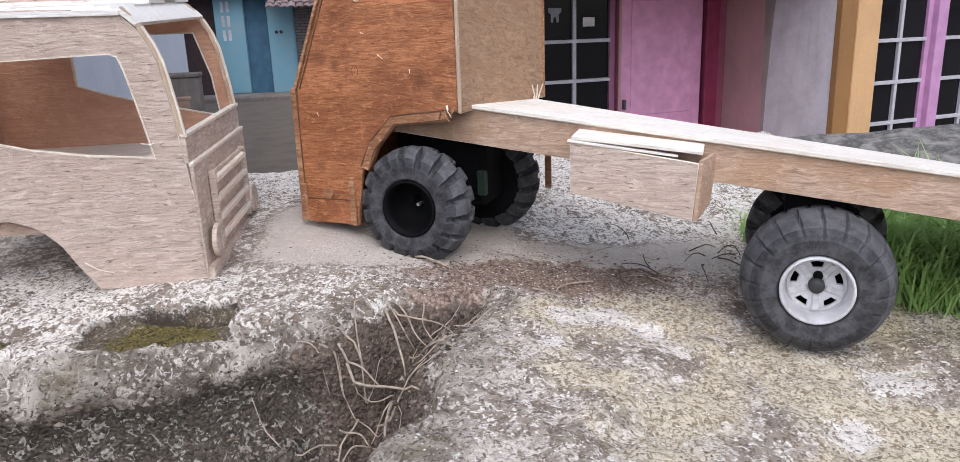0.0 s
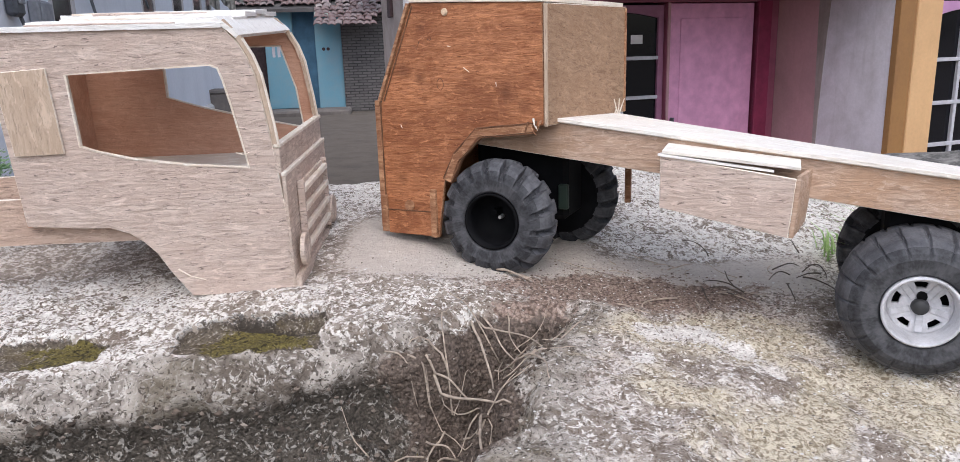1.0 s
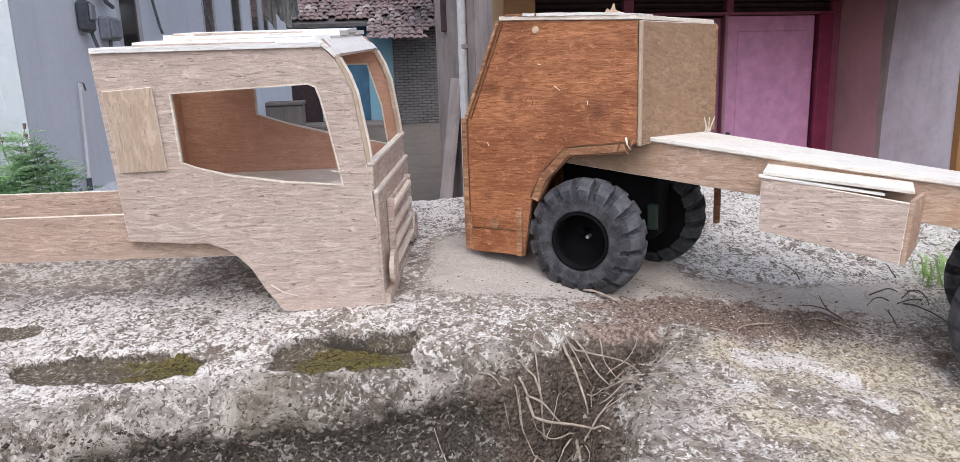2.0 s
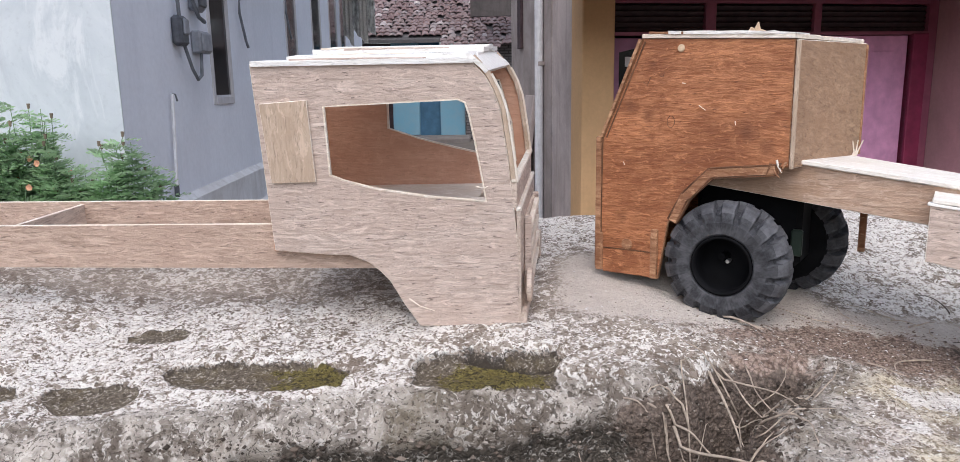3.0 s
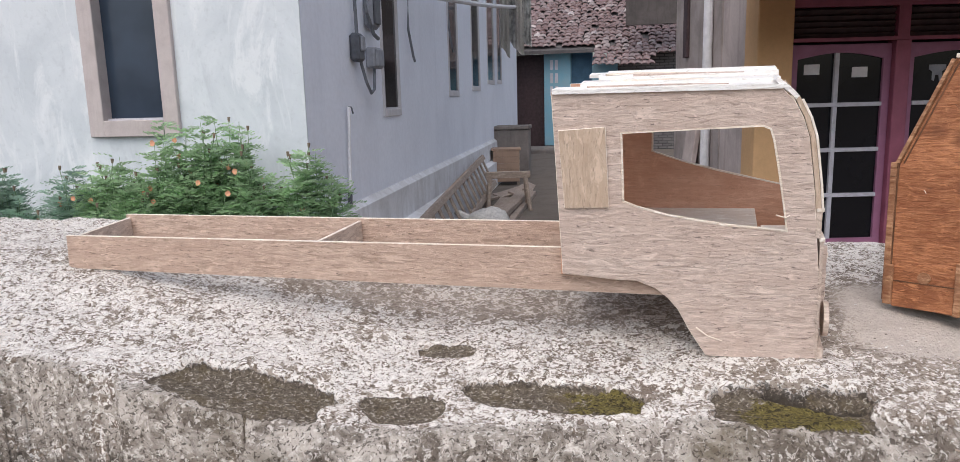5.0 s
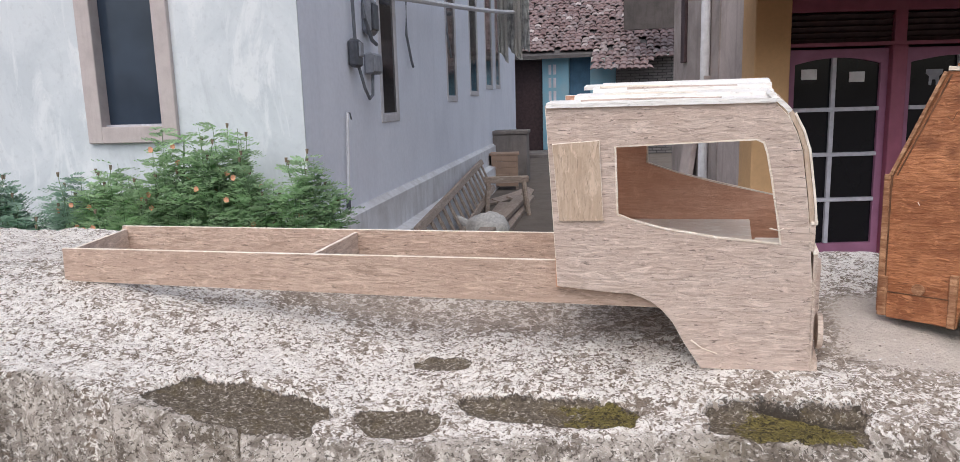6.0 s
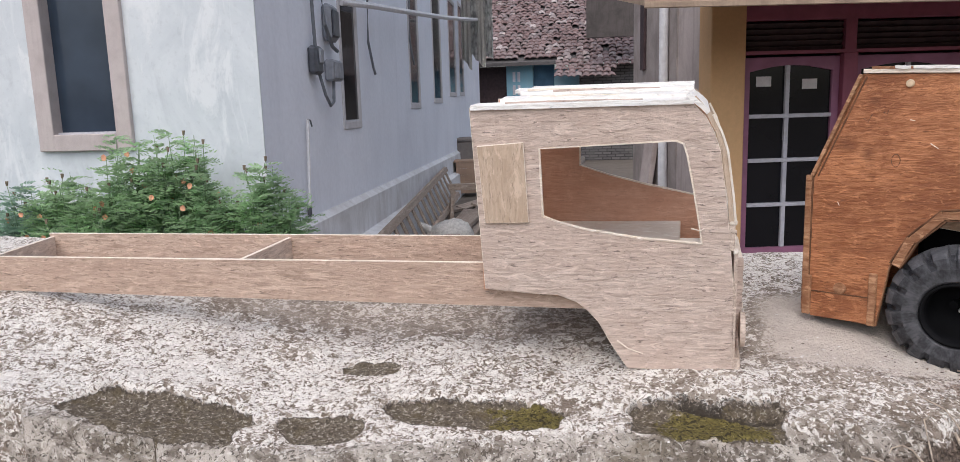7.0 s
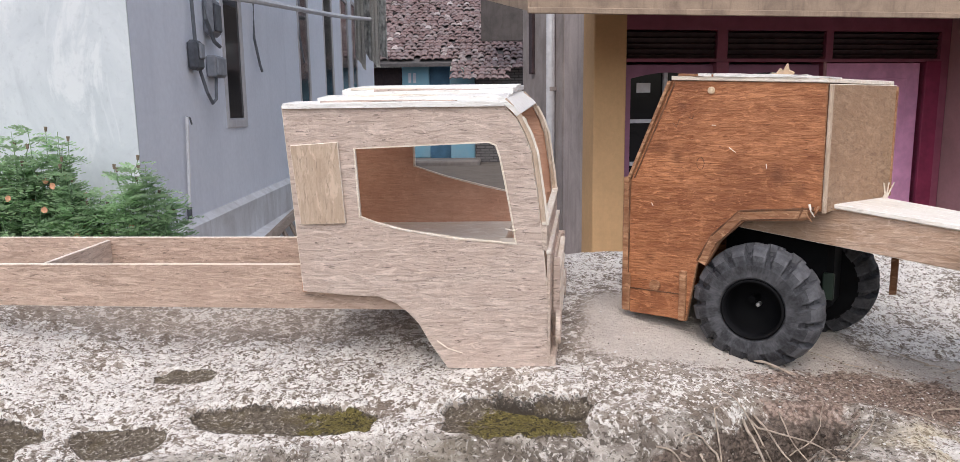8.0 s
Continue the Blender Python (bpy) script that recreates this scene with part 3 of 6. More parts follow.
def build_bare_truck():
    root = thing("toy_truck", pose(0, 0.467, 0, 3.0, 0, 0), "unfinished toy truck of bare plywood with long ladder frame", "toy truck")
    cab = part("side_panel", plate(A_OUT, [A_WIN], 0, T, "y", 0.0004), RAW, root, "bare plywood side with cut-out window", edge=PALE)
    far = part("side_panel", plate(A_OUT, [A_FAR_WIN], WA - T, WA, "y", 0.0004), RED, root, "reddish plywood side with window", edge=PALE)
    for nm, loop, y0 in (("window_edge", A_WIN, -0.0004), ("window_edge", A_FAR_WIN, WA - T - 0.0004)):
        bm = bmesh.new()
        k = len(loop)
        c = Vector((sum(p[0] for p in loop) / k, sum(p[1] for p in loop) / k))
        for i in range(k):
            p, q = Vector(loop[i]), Vector(loop[(i + 1) % k])
            pi, qi = p + (c - p).normalized() * 0.0010, q + (c - q).normalized() * 0.0010
            f = [bm.verts.new((a.x, y0, a.y)) for a in (p, q, qi, pi)]
            g = [bm.verts.new((a.x, y0 + T + 0.0006, a.y)) for a in (p, q, qi, pi)]
            for t in ((f[0], f[1], f[2], f[3]), (g[3], g[2], g[1], g[0]), (f[0], g[0], g[1], f[1]), (f[2], g[2], g[3], f[3])):
                bm.faces.new(t)
        part(nm, finish(bm), PALE, cab if y0 < 0.05 else far, "pale splintered cut edge")
    # small plate glued behind the window, and a loose splinter
    part("panel", finish(plate([(-0.1685, 0.1535), (-0.137, 0.1555), (-0.1345, 0.1012), (-0.1645, 0.1006)], [], -0.0022, -0.0002, "y", 0.0003)), RAW_Z, root, "small upright plywood plate", edge=PALE)
    part("splinter", tube([(-0.0755, -0.0008, 0.0175), (-0.068, -0.001, 0.012), (-0.058, -0.0009, 0.0085)], 0.0006, 0.0003, 5), PALE, root)
    part("splinter", tube([(-0.028, -0.0005, 0.0965), (-0.022, -0.001, 0.095), (-0.0195, -0.0008, 0.0965)], 0.0005, 0.0003, 5), PALE, root)
    # rear wall and the ledge inside
    part("rear_panel", plate([(T, 0.052), (WA - T, 0.052), (WA - T, 0.176), (T, 0.176)], [], -0.168, -0.165, "x", 0.0004), RED, root, "reddish plywood rear wall")
    part("seat_box", box(-0.1645, -0.036, T + 0.001, WA - T - 0.0005, 0.055, 0.0725, 0.0006), PALE, root, "rough plywood seat box inside the cab")
    part("front_ledge", box(-0.0355, -0.008, T + 0.0005, 0.034, 0.0795, 0.0822, 0.0004), PALE, root, "pale ledge inside the front")
    part("floor_board", box(-0.1645, -0.004, T, WA - T, 0.052, 0.055, 0.0004), RAW, root)
    # roof of long laths, rising to the middle
    z = (0.1785, 0.1815, 0.1850, 0.1868, 0.1850)
    x0 = (-0.1735, -0.158, -0.148, -0.139, -0.150)
    for i in range(5):
        w = (WA + 0.002) / 5
        rr = random.Random(i)
        bm = bmesh.new()
        n = 14
        ys = (-0.001 + w * i - 0.001, -0.001 + w * (i + 1) + 0.002)
        rows = []
        for k in range(n + 1):
            x = x0[i] + (-0.028 - x0[i]) * k / n
            j = rr.uniform(-0.0005, 0.0005)
            x += rr.uniform(-0.006, 0.004) if k == 0 else 0.0
            rows.append([bm.verts.new((x, ys[0] + j, z[i] - 0.0012)), bm.verts.new((x, ys[1], z[i] - 0.0012)), bm.verts.new((x, ys[1], z[i] + 0.0022)), bm.verts.new((x, ys[0] + j, z[i] + 0.0018 + j))])
        for a, b in zip(rows, rows[1:]):
            for s in range(4):
                bm.faces.new((a[s], a[(s + 1) % 4], b[(s + 1) % 4], b[s]))
        bm.faces.new(rows[0])
        bm.faces.new(rows[-1])
        part("roof_lath", finish(bm), ROOFPALE, root, "pale split roof lath")
    for i, (xa, xb, y, zz) in enumerate(((-0.15, -0.06, 0.012, 0.1808), (-0.135, -0.075, 0.03, 0.1837), (-0.12, -0.05, 0.047, 0.1869), (-0.14, -0.09, 0.066, 0.1874))):
        part("lath_splinter", tube([(xa, y, zz), (0.5 * (xa + xb), y + 0.001, zz + 0.0004), (xb, y, zz)], 0.0009, 0.0004, 5), PALE if i % 2 else RAW, root)
    # front roof slope and curved pillar laths
    part("roof_front", strip([(-0.0178, 0.1725), (-0.0215, 0.1765), (-0.031, 0.1845)], WA + 0.002, 0.003, "y", -0.001), ROOFPALE, root, "pale torn front edge of the roof")
    curve = [(-0.0038, 0.1005), (-0.0056, 0.117), (-0.0101, 0.147), (-0.0141, 0.159), (-0.0198, 0.170), (-0.029, 0.1805)]
    for y in (0.0, WA - 0.006):
        outer = part("pillar", strip(curve[::-1], 0.0042, 0.0030, "y", y - 0.0004), RAW_Z, root, "bent plywood windscreen pillar")
        part("pillar_lath", strip([(p[0] + 0.0032, p[1]) for p in curve[:-1]][::-1], 0.0020, 0.0014, "y", y - 0.0010), PALE_Z, outer, "pale thin lath")
    # front: lower panel, upper board, grille laths, lamp disc, bumper
    fx = 0.0025
    front = part("front_panel", plate([(0, -0.003), (WA, -0.003), (WA, 0.079), (0, 0.079)], [], fx - 0.0025, fx, "x", 0.0003), RAW_Y, root, "bare plywood front panel")
    part("upper_board", box(fx - 0.0065, fx - 0.0023, 0.0, WA, 0.081, 0.1, 0.0004), RAW_Y, root)
    part("upper_lath", box(fx - 0.006, fx - 0.0012, -0.0005, WA, 0.0985, 0.1015, 0.0005), PALE_Y, root, "pale lath along the windscreen")
    part("middle_lath", box(fx - 0.003, fx + 0.0005, 0.0, WA, 0.0785, 0.0815, 0.0005), PALE_Y, root)
    grille = part("grille_board", box(fx, fx + 0.0022, 0.030, 0.118, 0.012, 0.067, 0.0004), RAW_Y, root)
    for i in range(4):
        zz = 0.062 - 0.0142 * i
        part("grille_lath", box(fx + 0.0022, fx + 0.0062, 0.030, 0.118, zz - 0.0022, zz + 0.0022, 0.0006), PALE_Y, grille, "pale lath")
    for y in (0.028, 0.117):
        part("grille_edge", box(fx + 0.0005, fx + 0.0055, y, y + 0.003, 0.010, 0.069, 0.0005), RAW, grille)
    for y in (0.0165, 0.130):
        d = part("lamp_disc", lathe([(0.0, 0.0), (0.0120, 0.0), (0.0120, 0.003), (0.0113, 0.0034), (0.0, 0.0034)], 26), RAW_Y, root, "round plywood lamp disc")
        d.matrix_local = pose(fx + 0.0036 + 0.12 * y, y, 0.0215, 0, 0, -97)
    part("bumper_lath", box(fx - 0.001, fx + 0.004, 0.001, WA - 0.001, -0.0025, 0.006, 0.0006), RAW_Y, root)
    for ob in root.children_recursive:
        if ob.name.split(".")[0] != "lamp_disc":
            for v in ob.data.vertices:
                v.co.x += 0.12 * max(0.0, v.co.y) * float(smooth01(-0.13, -0.02, v.co.x))
    # long frame
    near = [(-0.575, 0.0735), (-0.577, 0.0455), (-0.30, 0.0405), (-0.045, 0.0365), (-0.045, 0.070), (-0.17, 0.0705)]
    part("frame_rail", plate(near, [], 0.008, 0.011, "y", 0.0003), RAILA, root, "long plywood frame rail", edge=PALE)
    part("frame_rail", plate([(p[0] - (0.022 if p[0] < -0.5 else 0), p[1] - 0.004) for p in near], [], 0.110, 0.113, "y", 0.0003), RAILA, root, "long plywood frame rail", edge=PALE)
    for x, lo, hi in ((-0.36, 0.046, 0.0695), (-0.583, 0.046, 0.0705)):
        q = [(0.011, lo), (0.110, lo - 0.004), (0.110, hi - 0.004), (0.011, hi)]
        bm = plate(q, [], x, x + 0.003, "x", 0.0003)
        if x < -0.5:
            for v in bm.verts:
                v.co.x -= 0.2 * (v.co.y - 0.05)
        part("cross_member", bm, RAW_Y, root, edge=PALE_Y, thin="x")
    return root


build_bare_truck()


# ---- toy truck with the stained cab, box, deck and rubber wheels ----
B_OUT = [(-0.139, 0.016), (-0.1365, 0.12), (-0.1345, 0.1245), (-0.1045, 0.1945), (0.0003, 0.1895), (0.001, 0.104), (-0.052, 0.0985), (-0.072, 0.079), (-0.0825, 0.058), (-0.0895, 0.013)]
WB = 0.122


def tyre_mesh(r, w, hole, lugs, gap=0.24):
    """A fat toy tyre round the y axis from 0 to w, with deep staggered lugs."""
    bm = bmesh.new()
    n = lugs * 12
    half = [(hole, 0.10), (hole + 0.001, 0.03), (hole * 1.1, 0.0), (r * 0.70, -0.02), (r * 0.77, 0.0), (r * 0.85, 0.05), (r * 0.92, 0.13), (r * 0.975, 0.27), (r, 0.45)]
    prof = half + [(p, 1.0 - q) for p, q in half[::-1]]
    rings = []
    for k in range(n):
        ring = []
        for i, (pr, pd) in enumerate(prof):
            ph = (k / n * lugs + (0.5 if pd > 0.5 else 0.0) + 0.35 * abs(pd - 0.5)) % 1.0
            cut = 0.0
            if pr > r * 0.76:
                groove = 1.0 if ph < gap else 0.0
                cut = groove * r * (0.035 if gap < 0.2 else 0.10) * (1.0 if pr > 0.90 * r else 0.6)
            a = 2 * math.pi * k / n
            q = pr - cut
            ring.append(bm.verts.new((q * math.cos(a), pd * w, q * math.sin(a))))
        rings.append(ring)
    m = len(prof)
    for k in range(n):
        a, b = rings[k], rings[(k + 1) % n]
        for i in range(m):
            bm.faces.new((a[i], a[(i + 1) % m], b[(i + 1) % m], b[i]))
    return finish(bm)


SKEW = 0.2


def lean(ob, amount=SKEW):
    for v in ob.data.vertices:
        v.co.x += amount * v.co.y


def build_wheel(root, a, w, z, r, width, hole, white, turn, inner=False, yaw=0.0):
    ty = part("tyre", tyre_mesh(r, width, hole, 17 if not white else 20, 0.30 if not white else 0.12), RUBBER, root, "dusty black knobbly rubber tyre")
    ty.data.materials.append(TREAD)
    # Inner wheels get no dusty tread, to keep them dark as in shade.
    for p in ty.data.polygons:
        p.material_index = 1 if math.hypot(p.center.x, p.center.z) > 0.87 * r and not inner else 0
    ty.matrix_local = pose(a, w, z, 0, turn, yaw)
    # Black disc stands in for the shade on the inner wheel's face.
    if inner:
        part("inner_disc", lathe([(0.0, -0.03 * width), (r * 0.70, -0.03 * width), (r * 0.74, 0.0), (r * 0.74, 0.06 * width)], 36), BLACK, ty, "black disc standing in for the shade on the inner wheel")
    if white:
        d = 0.016
        prof = [(hole + 0.0005, 0.004), (hole + 0.0005, -0.0006), (hole * 0.97, -0.0016), (hole * 0.93, 0.0), (hole * 0.88, 0.4 * d), (hole * 0.82, d - 0.001), (hole * 0.80, d + 0.002), (hole + 0.0005, d + 0.002)]
        part("rim", lathe(prof, 48), RIM, ty, "scuffed white plastic rim, worn grey below", True)
        # deep-set face with five slots
        outer = [(hole * 0.83 * math.cos(2 * math.pi * k / 50), hole * 0.83 * math.sin(2 * math.pi * k / 50)) for k in range(50)]
        holes = []
        for s in range(5):
            c = 2 * math.pi * (s + 0.27) / 5
            far_, near_ = [c + q for q in (-0.27, -0.13, 0.0, 0.13, 0.27)], [c + q for q in (-0.22, 0.0, 0.22)]
            holes.append([(hole * 0.72 * math.cos(t), hole * 0.72 * math.sin(t)) for t in far_] + [(hole * 0.54 * math.cos(t), hole * 0.54 * math.sin(t)) for t in near_[::-1]])
        part("rim_face", plate(outer, holes, d - 0.003, d, "y", 0.0004), RIM, ty, "white plastic rim face with slots")
        for s in range(5):
            c = 2 * math.pi * (s + 0.77) / 5
            spoke = part("spoke", box(hole * 0.26, hole * 0.78, -0.0008, 0.001, -0.0022, 0.0022, 0.0006), RIM, ty)
            spoke.matrix_local = pose(0, d - 0.0032, 0, 0, -math.degrees(c), 0)
        part("hub_cap", lathe([(0.0, d - 0.008), (hole * 0.19, d - 0.008), (hole * 0.23, d - 0.006), (hole * 0.24, d)], 24), GREY_HUB, ty, "dark hub cap", True)
        part("rim_back", lathe([(0.0, d + 0.006), (hole, d + 0.006)], 32), BLACK, ty)
    else:
        prof = [(hole + 0.0005, 0.1 * width), (hole + 0.0002, 0.0), (hole * 0.93, 0.0), (hole * 0.90, 0.25 * width), (hole * 0.86, 0.62 * width), (hole * 0.3, 0.68 * width), (0.0, 0.68 * width)]
        part("rim", lathe(prof, 40), BLACK, ty, "black plastic rim", True)
        part("axle_end", lathe([(0.0, 0.50 * width), (0.0013, 0.50 * width), (0.0016, 0.52 * width), (0.0016, 0.68 * width)], 12), STEEL, ty, "steel axle end")
    return ty


def deck_z(a):
    return 0.1055 - 0.125 * a


def twist(p):
    return 0.012 * max(0.0, (p.y - 0.016) / 0.09) * min(1.0, max(0.0, p.x / 0.25))


def build_stained_truck():
    root = thing("toy_truck", pose(0.185, 0.476, 0, 0, 0, -33.2), "home-made toy truck with stained plywood cab and rubber wheels", "toy truck")
    near = part("side_panel", plate(B_OUT, [], 0, T, "y", 0.0005), ORANGE, root, "orange-stained plywood side with wheel arch", edge=EDGE)
    part("side_panel", plate(B_OUT, [], WB - T, WB, "y", 0.0005), ORANGE, root, "orange-stained plywood side with wheel arch", edge=EDGE)
    part("front_panel", plate([(T, 0.017), (WB - T, 0.017), (WB - T, 0.119), (T, 0.119)], [], -0.1395, -0.1365, "x", 0.0004), ORANGE_Y, root, "orange-stained plywood front")
    part("screen_panel", strip([(-0.1345, 0.1215), (-0.104, 0.1935)], WB - 0.002, 0.003, "y", 0.001), ORANGE_Y, root, "sloping stained plywood screen panel")
    # roof board with ragged rear edge
    rr = random.Random(7)
    out = [(-0.106, -0.001)] + [(-0.106 + 0.107 * k / 12, -0.0012 + rr.uniform(-0.0006, 0.0006)) for k in range(1, 13)] + [(0.002 + rr.uniform(-0.0015, 0.002), WB * k / 8) for k in range(1, 9)] + [(-0.106, WB + 0.001)]
    bm = plate(out, [], 0.1905, 0.1935, "z", 0.0004)
    for v in bm.verts:
        v.co.z += -0.048 * (v.co.x + 0.0) - 0.0008
    part("roof", bm, RAILB, root, "worn plywood roof with torn edges", edge=PALE, thin="z")
    part("rear_panel", plate([(0.0, 0.1035), (WB, 0.104), (WB, 0.1895), (0.0, 0.1888)], [], 0.0012, 0.0042, "x", 0.0004), BACK, root, "weathered plywood rear panel", edge=PALE, thin="x")
    part("rear_edge", box(0.0012, 0.0052, WB - 0.0016, WB + 0.0008, 0.104, 0.1885, 0.0004), EDGE, root, "worn pale edge")
    # trims
    part("corner_lath", box(0.0018, 0.0042, -0.0011, 0.0012, 0.103, 0.1885, 0.0004), RAW_Z, root, "pale worn corner lath")
    part("corner_seam", box(0.0002, 0.0018, 0.0012, 0.0024, 0.104, 0.1885), SEAM, root)
    part("screen_lath", strip([(-0.1362, 0.1215), (-0.1062, 0.1935)], 0.004, 0.0022, "y", -0.0016), EDGE, root, "worn edge lath")
    part("front_lath", box(-0.1418, -0.1375, -0.0014, 0.002, 0.018, 0.122, 0.0006), EDGE, root, "worn edge lath")
    part("seam", strip([(-0.1338, 0.1215), (-0.1040, 0.1925)], 0.0012, -0.0009, "y", -0.0006), SEAM, root)
    part("seam", box(-0.1372, -0.1364, -0.0006, 0.0006, 0.018, 0.122), SEAM, root)
    part("seam", box(-0.134, -0.094, -0.0021, -0.0016, 0.0338, 0.0347), SEAM, root)
    part("foot_lath", box(-0.1405, -0.1345, -0.0026, -0.0002, 0.0155, 0.046, 0.0006), EDGE, root, "short corner lath")
    part("foot_lath", box(-0.0945, -0.0895, -0.0026, 0.004, 0.0135, 0.0525, 0.0006), EDGE, root, "short corner lath")
    part("foot_board", box(-0.1345, -0.0935, -0.0016, -0.0002, 0.0145, 0.0345, 0.0005), ORANGE, root, "narrow stained board")
    part("round_plug", lathe([(0.0, -0.0012), (0.0042, -0.0012), (0.0045, 0.0)], 14), EDGE, near).matrix_local = pose(-0.1145, -0.0008, 0.0385)
    arch = [(-0.0885, 0.055), (-0.0805, 0.0615), (-0.0705, 0.0815), (-0.0515, 0.1005), (-0.006, 0.1048)]
    for p, q in zip(arch[1:], arch[2:]):
        part("arch_lath", strip([(p[0] + 0.0005, p[1]), (q[0] - 0.0005, q[1])], 0.0065, -0.0055, "y", -0.0034), EDGE, root, "worn arch lath")
        for off in (0.0004, -0.0059):
            up = Vector((p[1] - q[1], q[0] - p[0])).normalized() * off
            part("seam", strip([(p[0] + up.x, p[1] + up.y), (q[0] + up.x, q[1] + up.y)], 0.0034, -0.0009 if off < 0 else 0.0009, "y", -0.0030), SEAM, root)
    for x, dx, z0, z1, mat in ((-0.0095, -0.002, 0.1065, 0.0985, SEAM), (-0.0055, 0.004, 0.109, 0.1005, PALE), (-0.0072, 0.0045, 0.103, 0.097, EDGE), (0.0005, -0.003, 0.108, 0.1, EDGE), (-0.003, 0.0, 0.107, 0.1025, SEAM)):
        part("splinter", tube([(x, -0.003, z0), (x + 0.4 * dx, -0.0042, 0.5 * (z0 + z1)), (x + dx, -0.004, z1)], 0.0009, 0.0003, 5), mat, root)
    # torn second veneer along the roof's edge, and small gouges in the side
    for xa, xb, ya, yb, z in ((-0.086, -0.012, -0.0022, 0.006, 0.0030), (-0.052, 0.0015, -0.0016, 0.02, 0.0022), (-0.1, -0.07, -0.0018, 0.004, 0.0026)):
        pts = [(xa + (xb - xa) * k / 14, ya + rr.uniform(-0.0005, 0.0006)) for k in range(15)] + [(xb - (xb - xa) * k / 14, yb + rr.uniform(-0.001, 0.001)) for k in range(15)]
        bm = plate(pts, [], 0.1935, 0.1935 + z - 0.001, "z", 0.0)
        for v in bm.verts:
            v.co.z += -0.048 * v.co.x - 0.0008 + rr.uniform(-0.0003, 0.0003)
        part("roof_veneer", bm, EDGE if xa < -0.09 else ROOFPALE, root, "torn pale veneer strip")
    for pts in ([(-0.1045, -0.0001, 0.1635), (-0.1015, -0.0001, 0.1605), (-0.099, -0.0001, 0.1665)], [(-0.092, -0.0001, 0.1675), (-0.0895, -0.0001, 0.1665), (-0.0885, -0.0001, 0.1695)], [(-0.0825 + 0.0028 * math.cos(k * 0.65), -0.00002, 0.134 + 0.0044 * math.sin(k * 0.65)) for k in range(11)]):
        part("gouge", tube(pts, 0.0003, sides=5), SEAM, near, "dark shallow gouge")
    for s in range(3):
        part("splinter", tube([(0.007, 0.096 + 0.004 * s, 0.100), (0.009, 0.097 + 0.004 * s, 0.108), (0.0085 + 0.002 * s, 0.094 + 0.005 * s, 0.1165)], 0.0008, 0.0004, 5), PALE, root)
    part("nail_head", lathe([(0.0, -0.0016), (0.0022, -0.0012), (0.0028, 0.0)], 12), CHIP, near).matrix_local = pose(-0.0765, -0.0002, 0.1865)
    for x, z, an, ln in ((-0.062, 0.146, 35, 0.006), (-0.075, 0.162, 10, 0.003), (-0.119, 0.103, 60, 0.003), (-0.036, 0.135, 80, 0.003)):
        part("splinter", tube([(x, -0.0006, z), (x + ln * math.cos(radians(an)), -0.001, z - ln * math.sin(radians(an)))], 0.00035, 0.0002, 5), PALE, near)
    for ob in root.children:
        lean(ob)
    # frame: two rails and the bleached deck board
    a0, a1 = -0.10, 0.52
    for w in (0.016, 0.098):
        side = [(a0, deck_z(a0) - 0.026), (a1, deck_z(a1) - 0.026), (a1, deck_z(a1)), (a0, deck_z(a0))]
        bm = plate(side, [], w, w + 0.004, "y", 0.0004)
        for v in bm.verts:
            v.co.z -= twist(v.co)
        part("frame_rail", bm, RAILB, root, "plywood frame rail", edge=PALE)
    bm = plate([(0.006, 0.013), (0.25, 0.013), (a1, 0.013), (a1, 0.105), (0.25, 0.105), (0.026, 0.105)], [], 0.0004, 0.0034, "z", 0.0004)
    for v in bm.verts:
        v.co.z += deck_z(v.co.x) - twist(v.co)
    part("deck", bm, DECK, root, "bleached plywood deck board")
    # side box with its lid ajar
    bz = lambda a: deck_z(a) - 0.0095
    bx0, bx1, bw0, bw1 = 0.086, 0.1765, -0.006, 0.0155
    bxf = bx1 - 0.005
    side = [(bx0, bz(bx0) - 0.0355), (bxf - 0.003, bz(bx1) - 0.0395), (bxf, bz(bx1) - 0.001), (bx0, bz(bx0))]
    bxp = part("box_front", plate(side, [], bw0, bw0 + 0.0025, "y", 0.0004), RAW, root, "bare plywood front of the side box", edge=PALE)
    bm = plate([(bw0, bz(bx1) - 0.0395), (bw1, bz(bx1) - 0.032), (bw1 + 0.004, bz(bx1) + 0.003), (bw0, bz(bx1) + 0.001)], [], 0.0, 0.0028, "x", 0.0003)
    for v in bm.verts:
        v.co.x += bxf - 0.003 + 0.003 * (v.co.z - bz(bx1) + 0.0445) / 0.045 + 0.26 * (v.co.y - bw0)
    part("box_end", bm, RAILB, root, "slanting brown plywood box end")
    for x in (bx0,):
        part("box_end", plate([(bw0 + 0.0025, bz(x) - 0.0365), (bw1, bz(x) - 0.0365), (bw1, bz(x) + 0.0015), (bw0 + 0.0025, bz(x))], [], x, x + 0.003, "x", 0.0003), RAW_Y, root, edge=PALE_Y, thin="x")
    part("box_floor", plate([(bx0 + 0.003, bz(bx0) - 0.035), (bxf - 0.003, bz(bx1) - 0.039), (bxf - 0.003, bz(bx1) - 0.036), (bx0 + 0.003, bz(bx0) - 0.032)], [], bw0 + 0.0025, bw1, "y"), RAW, root)
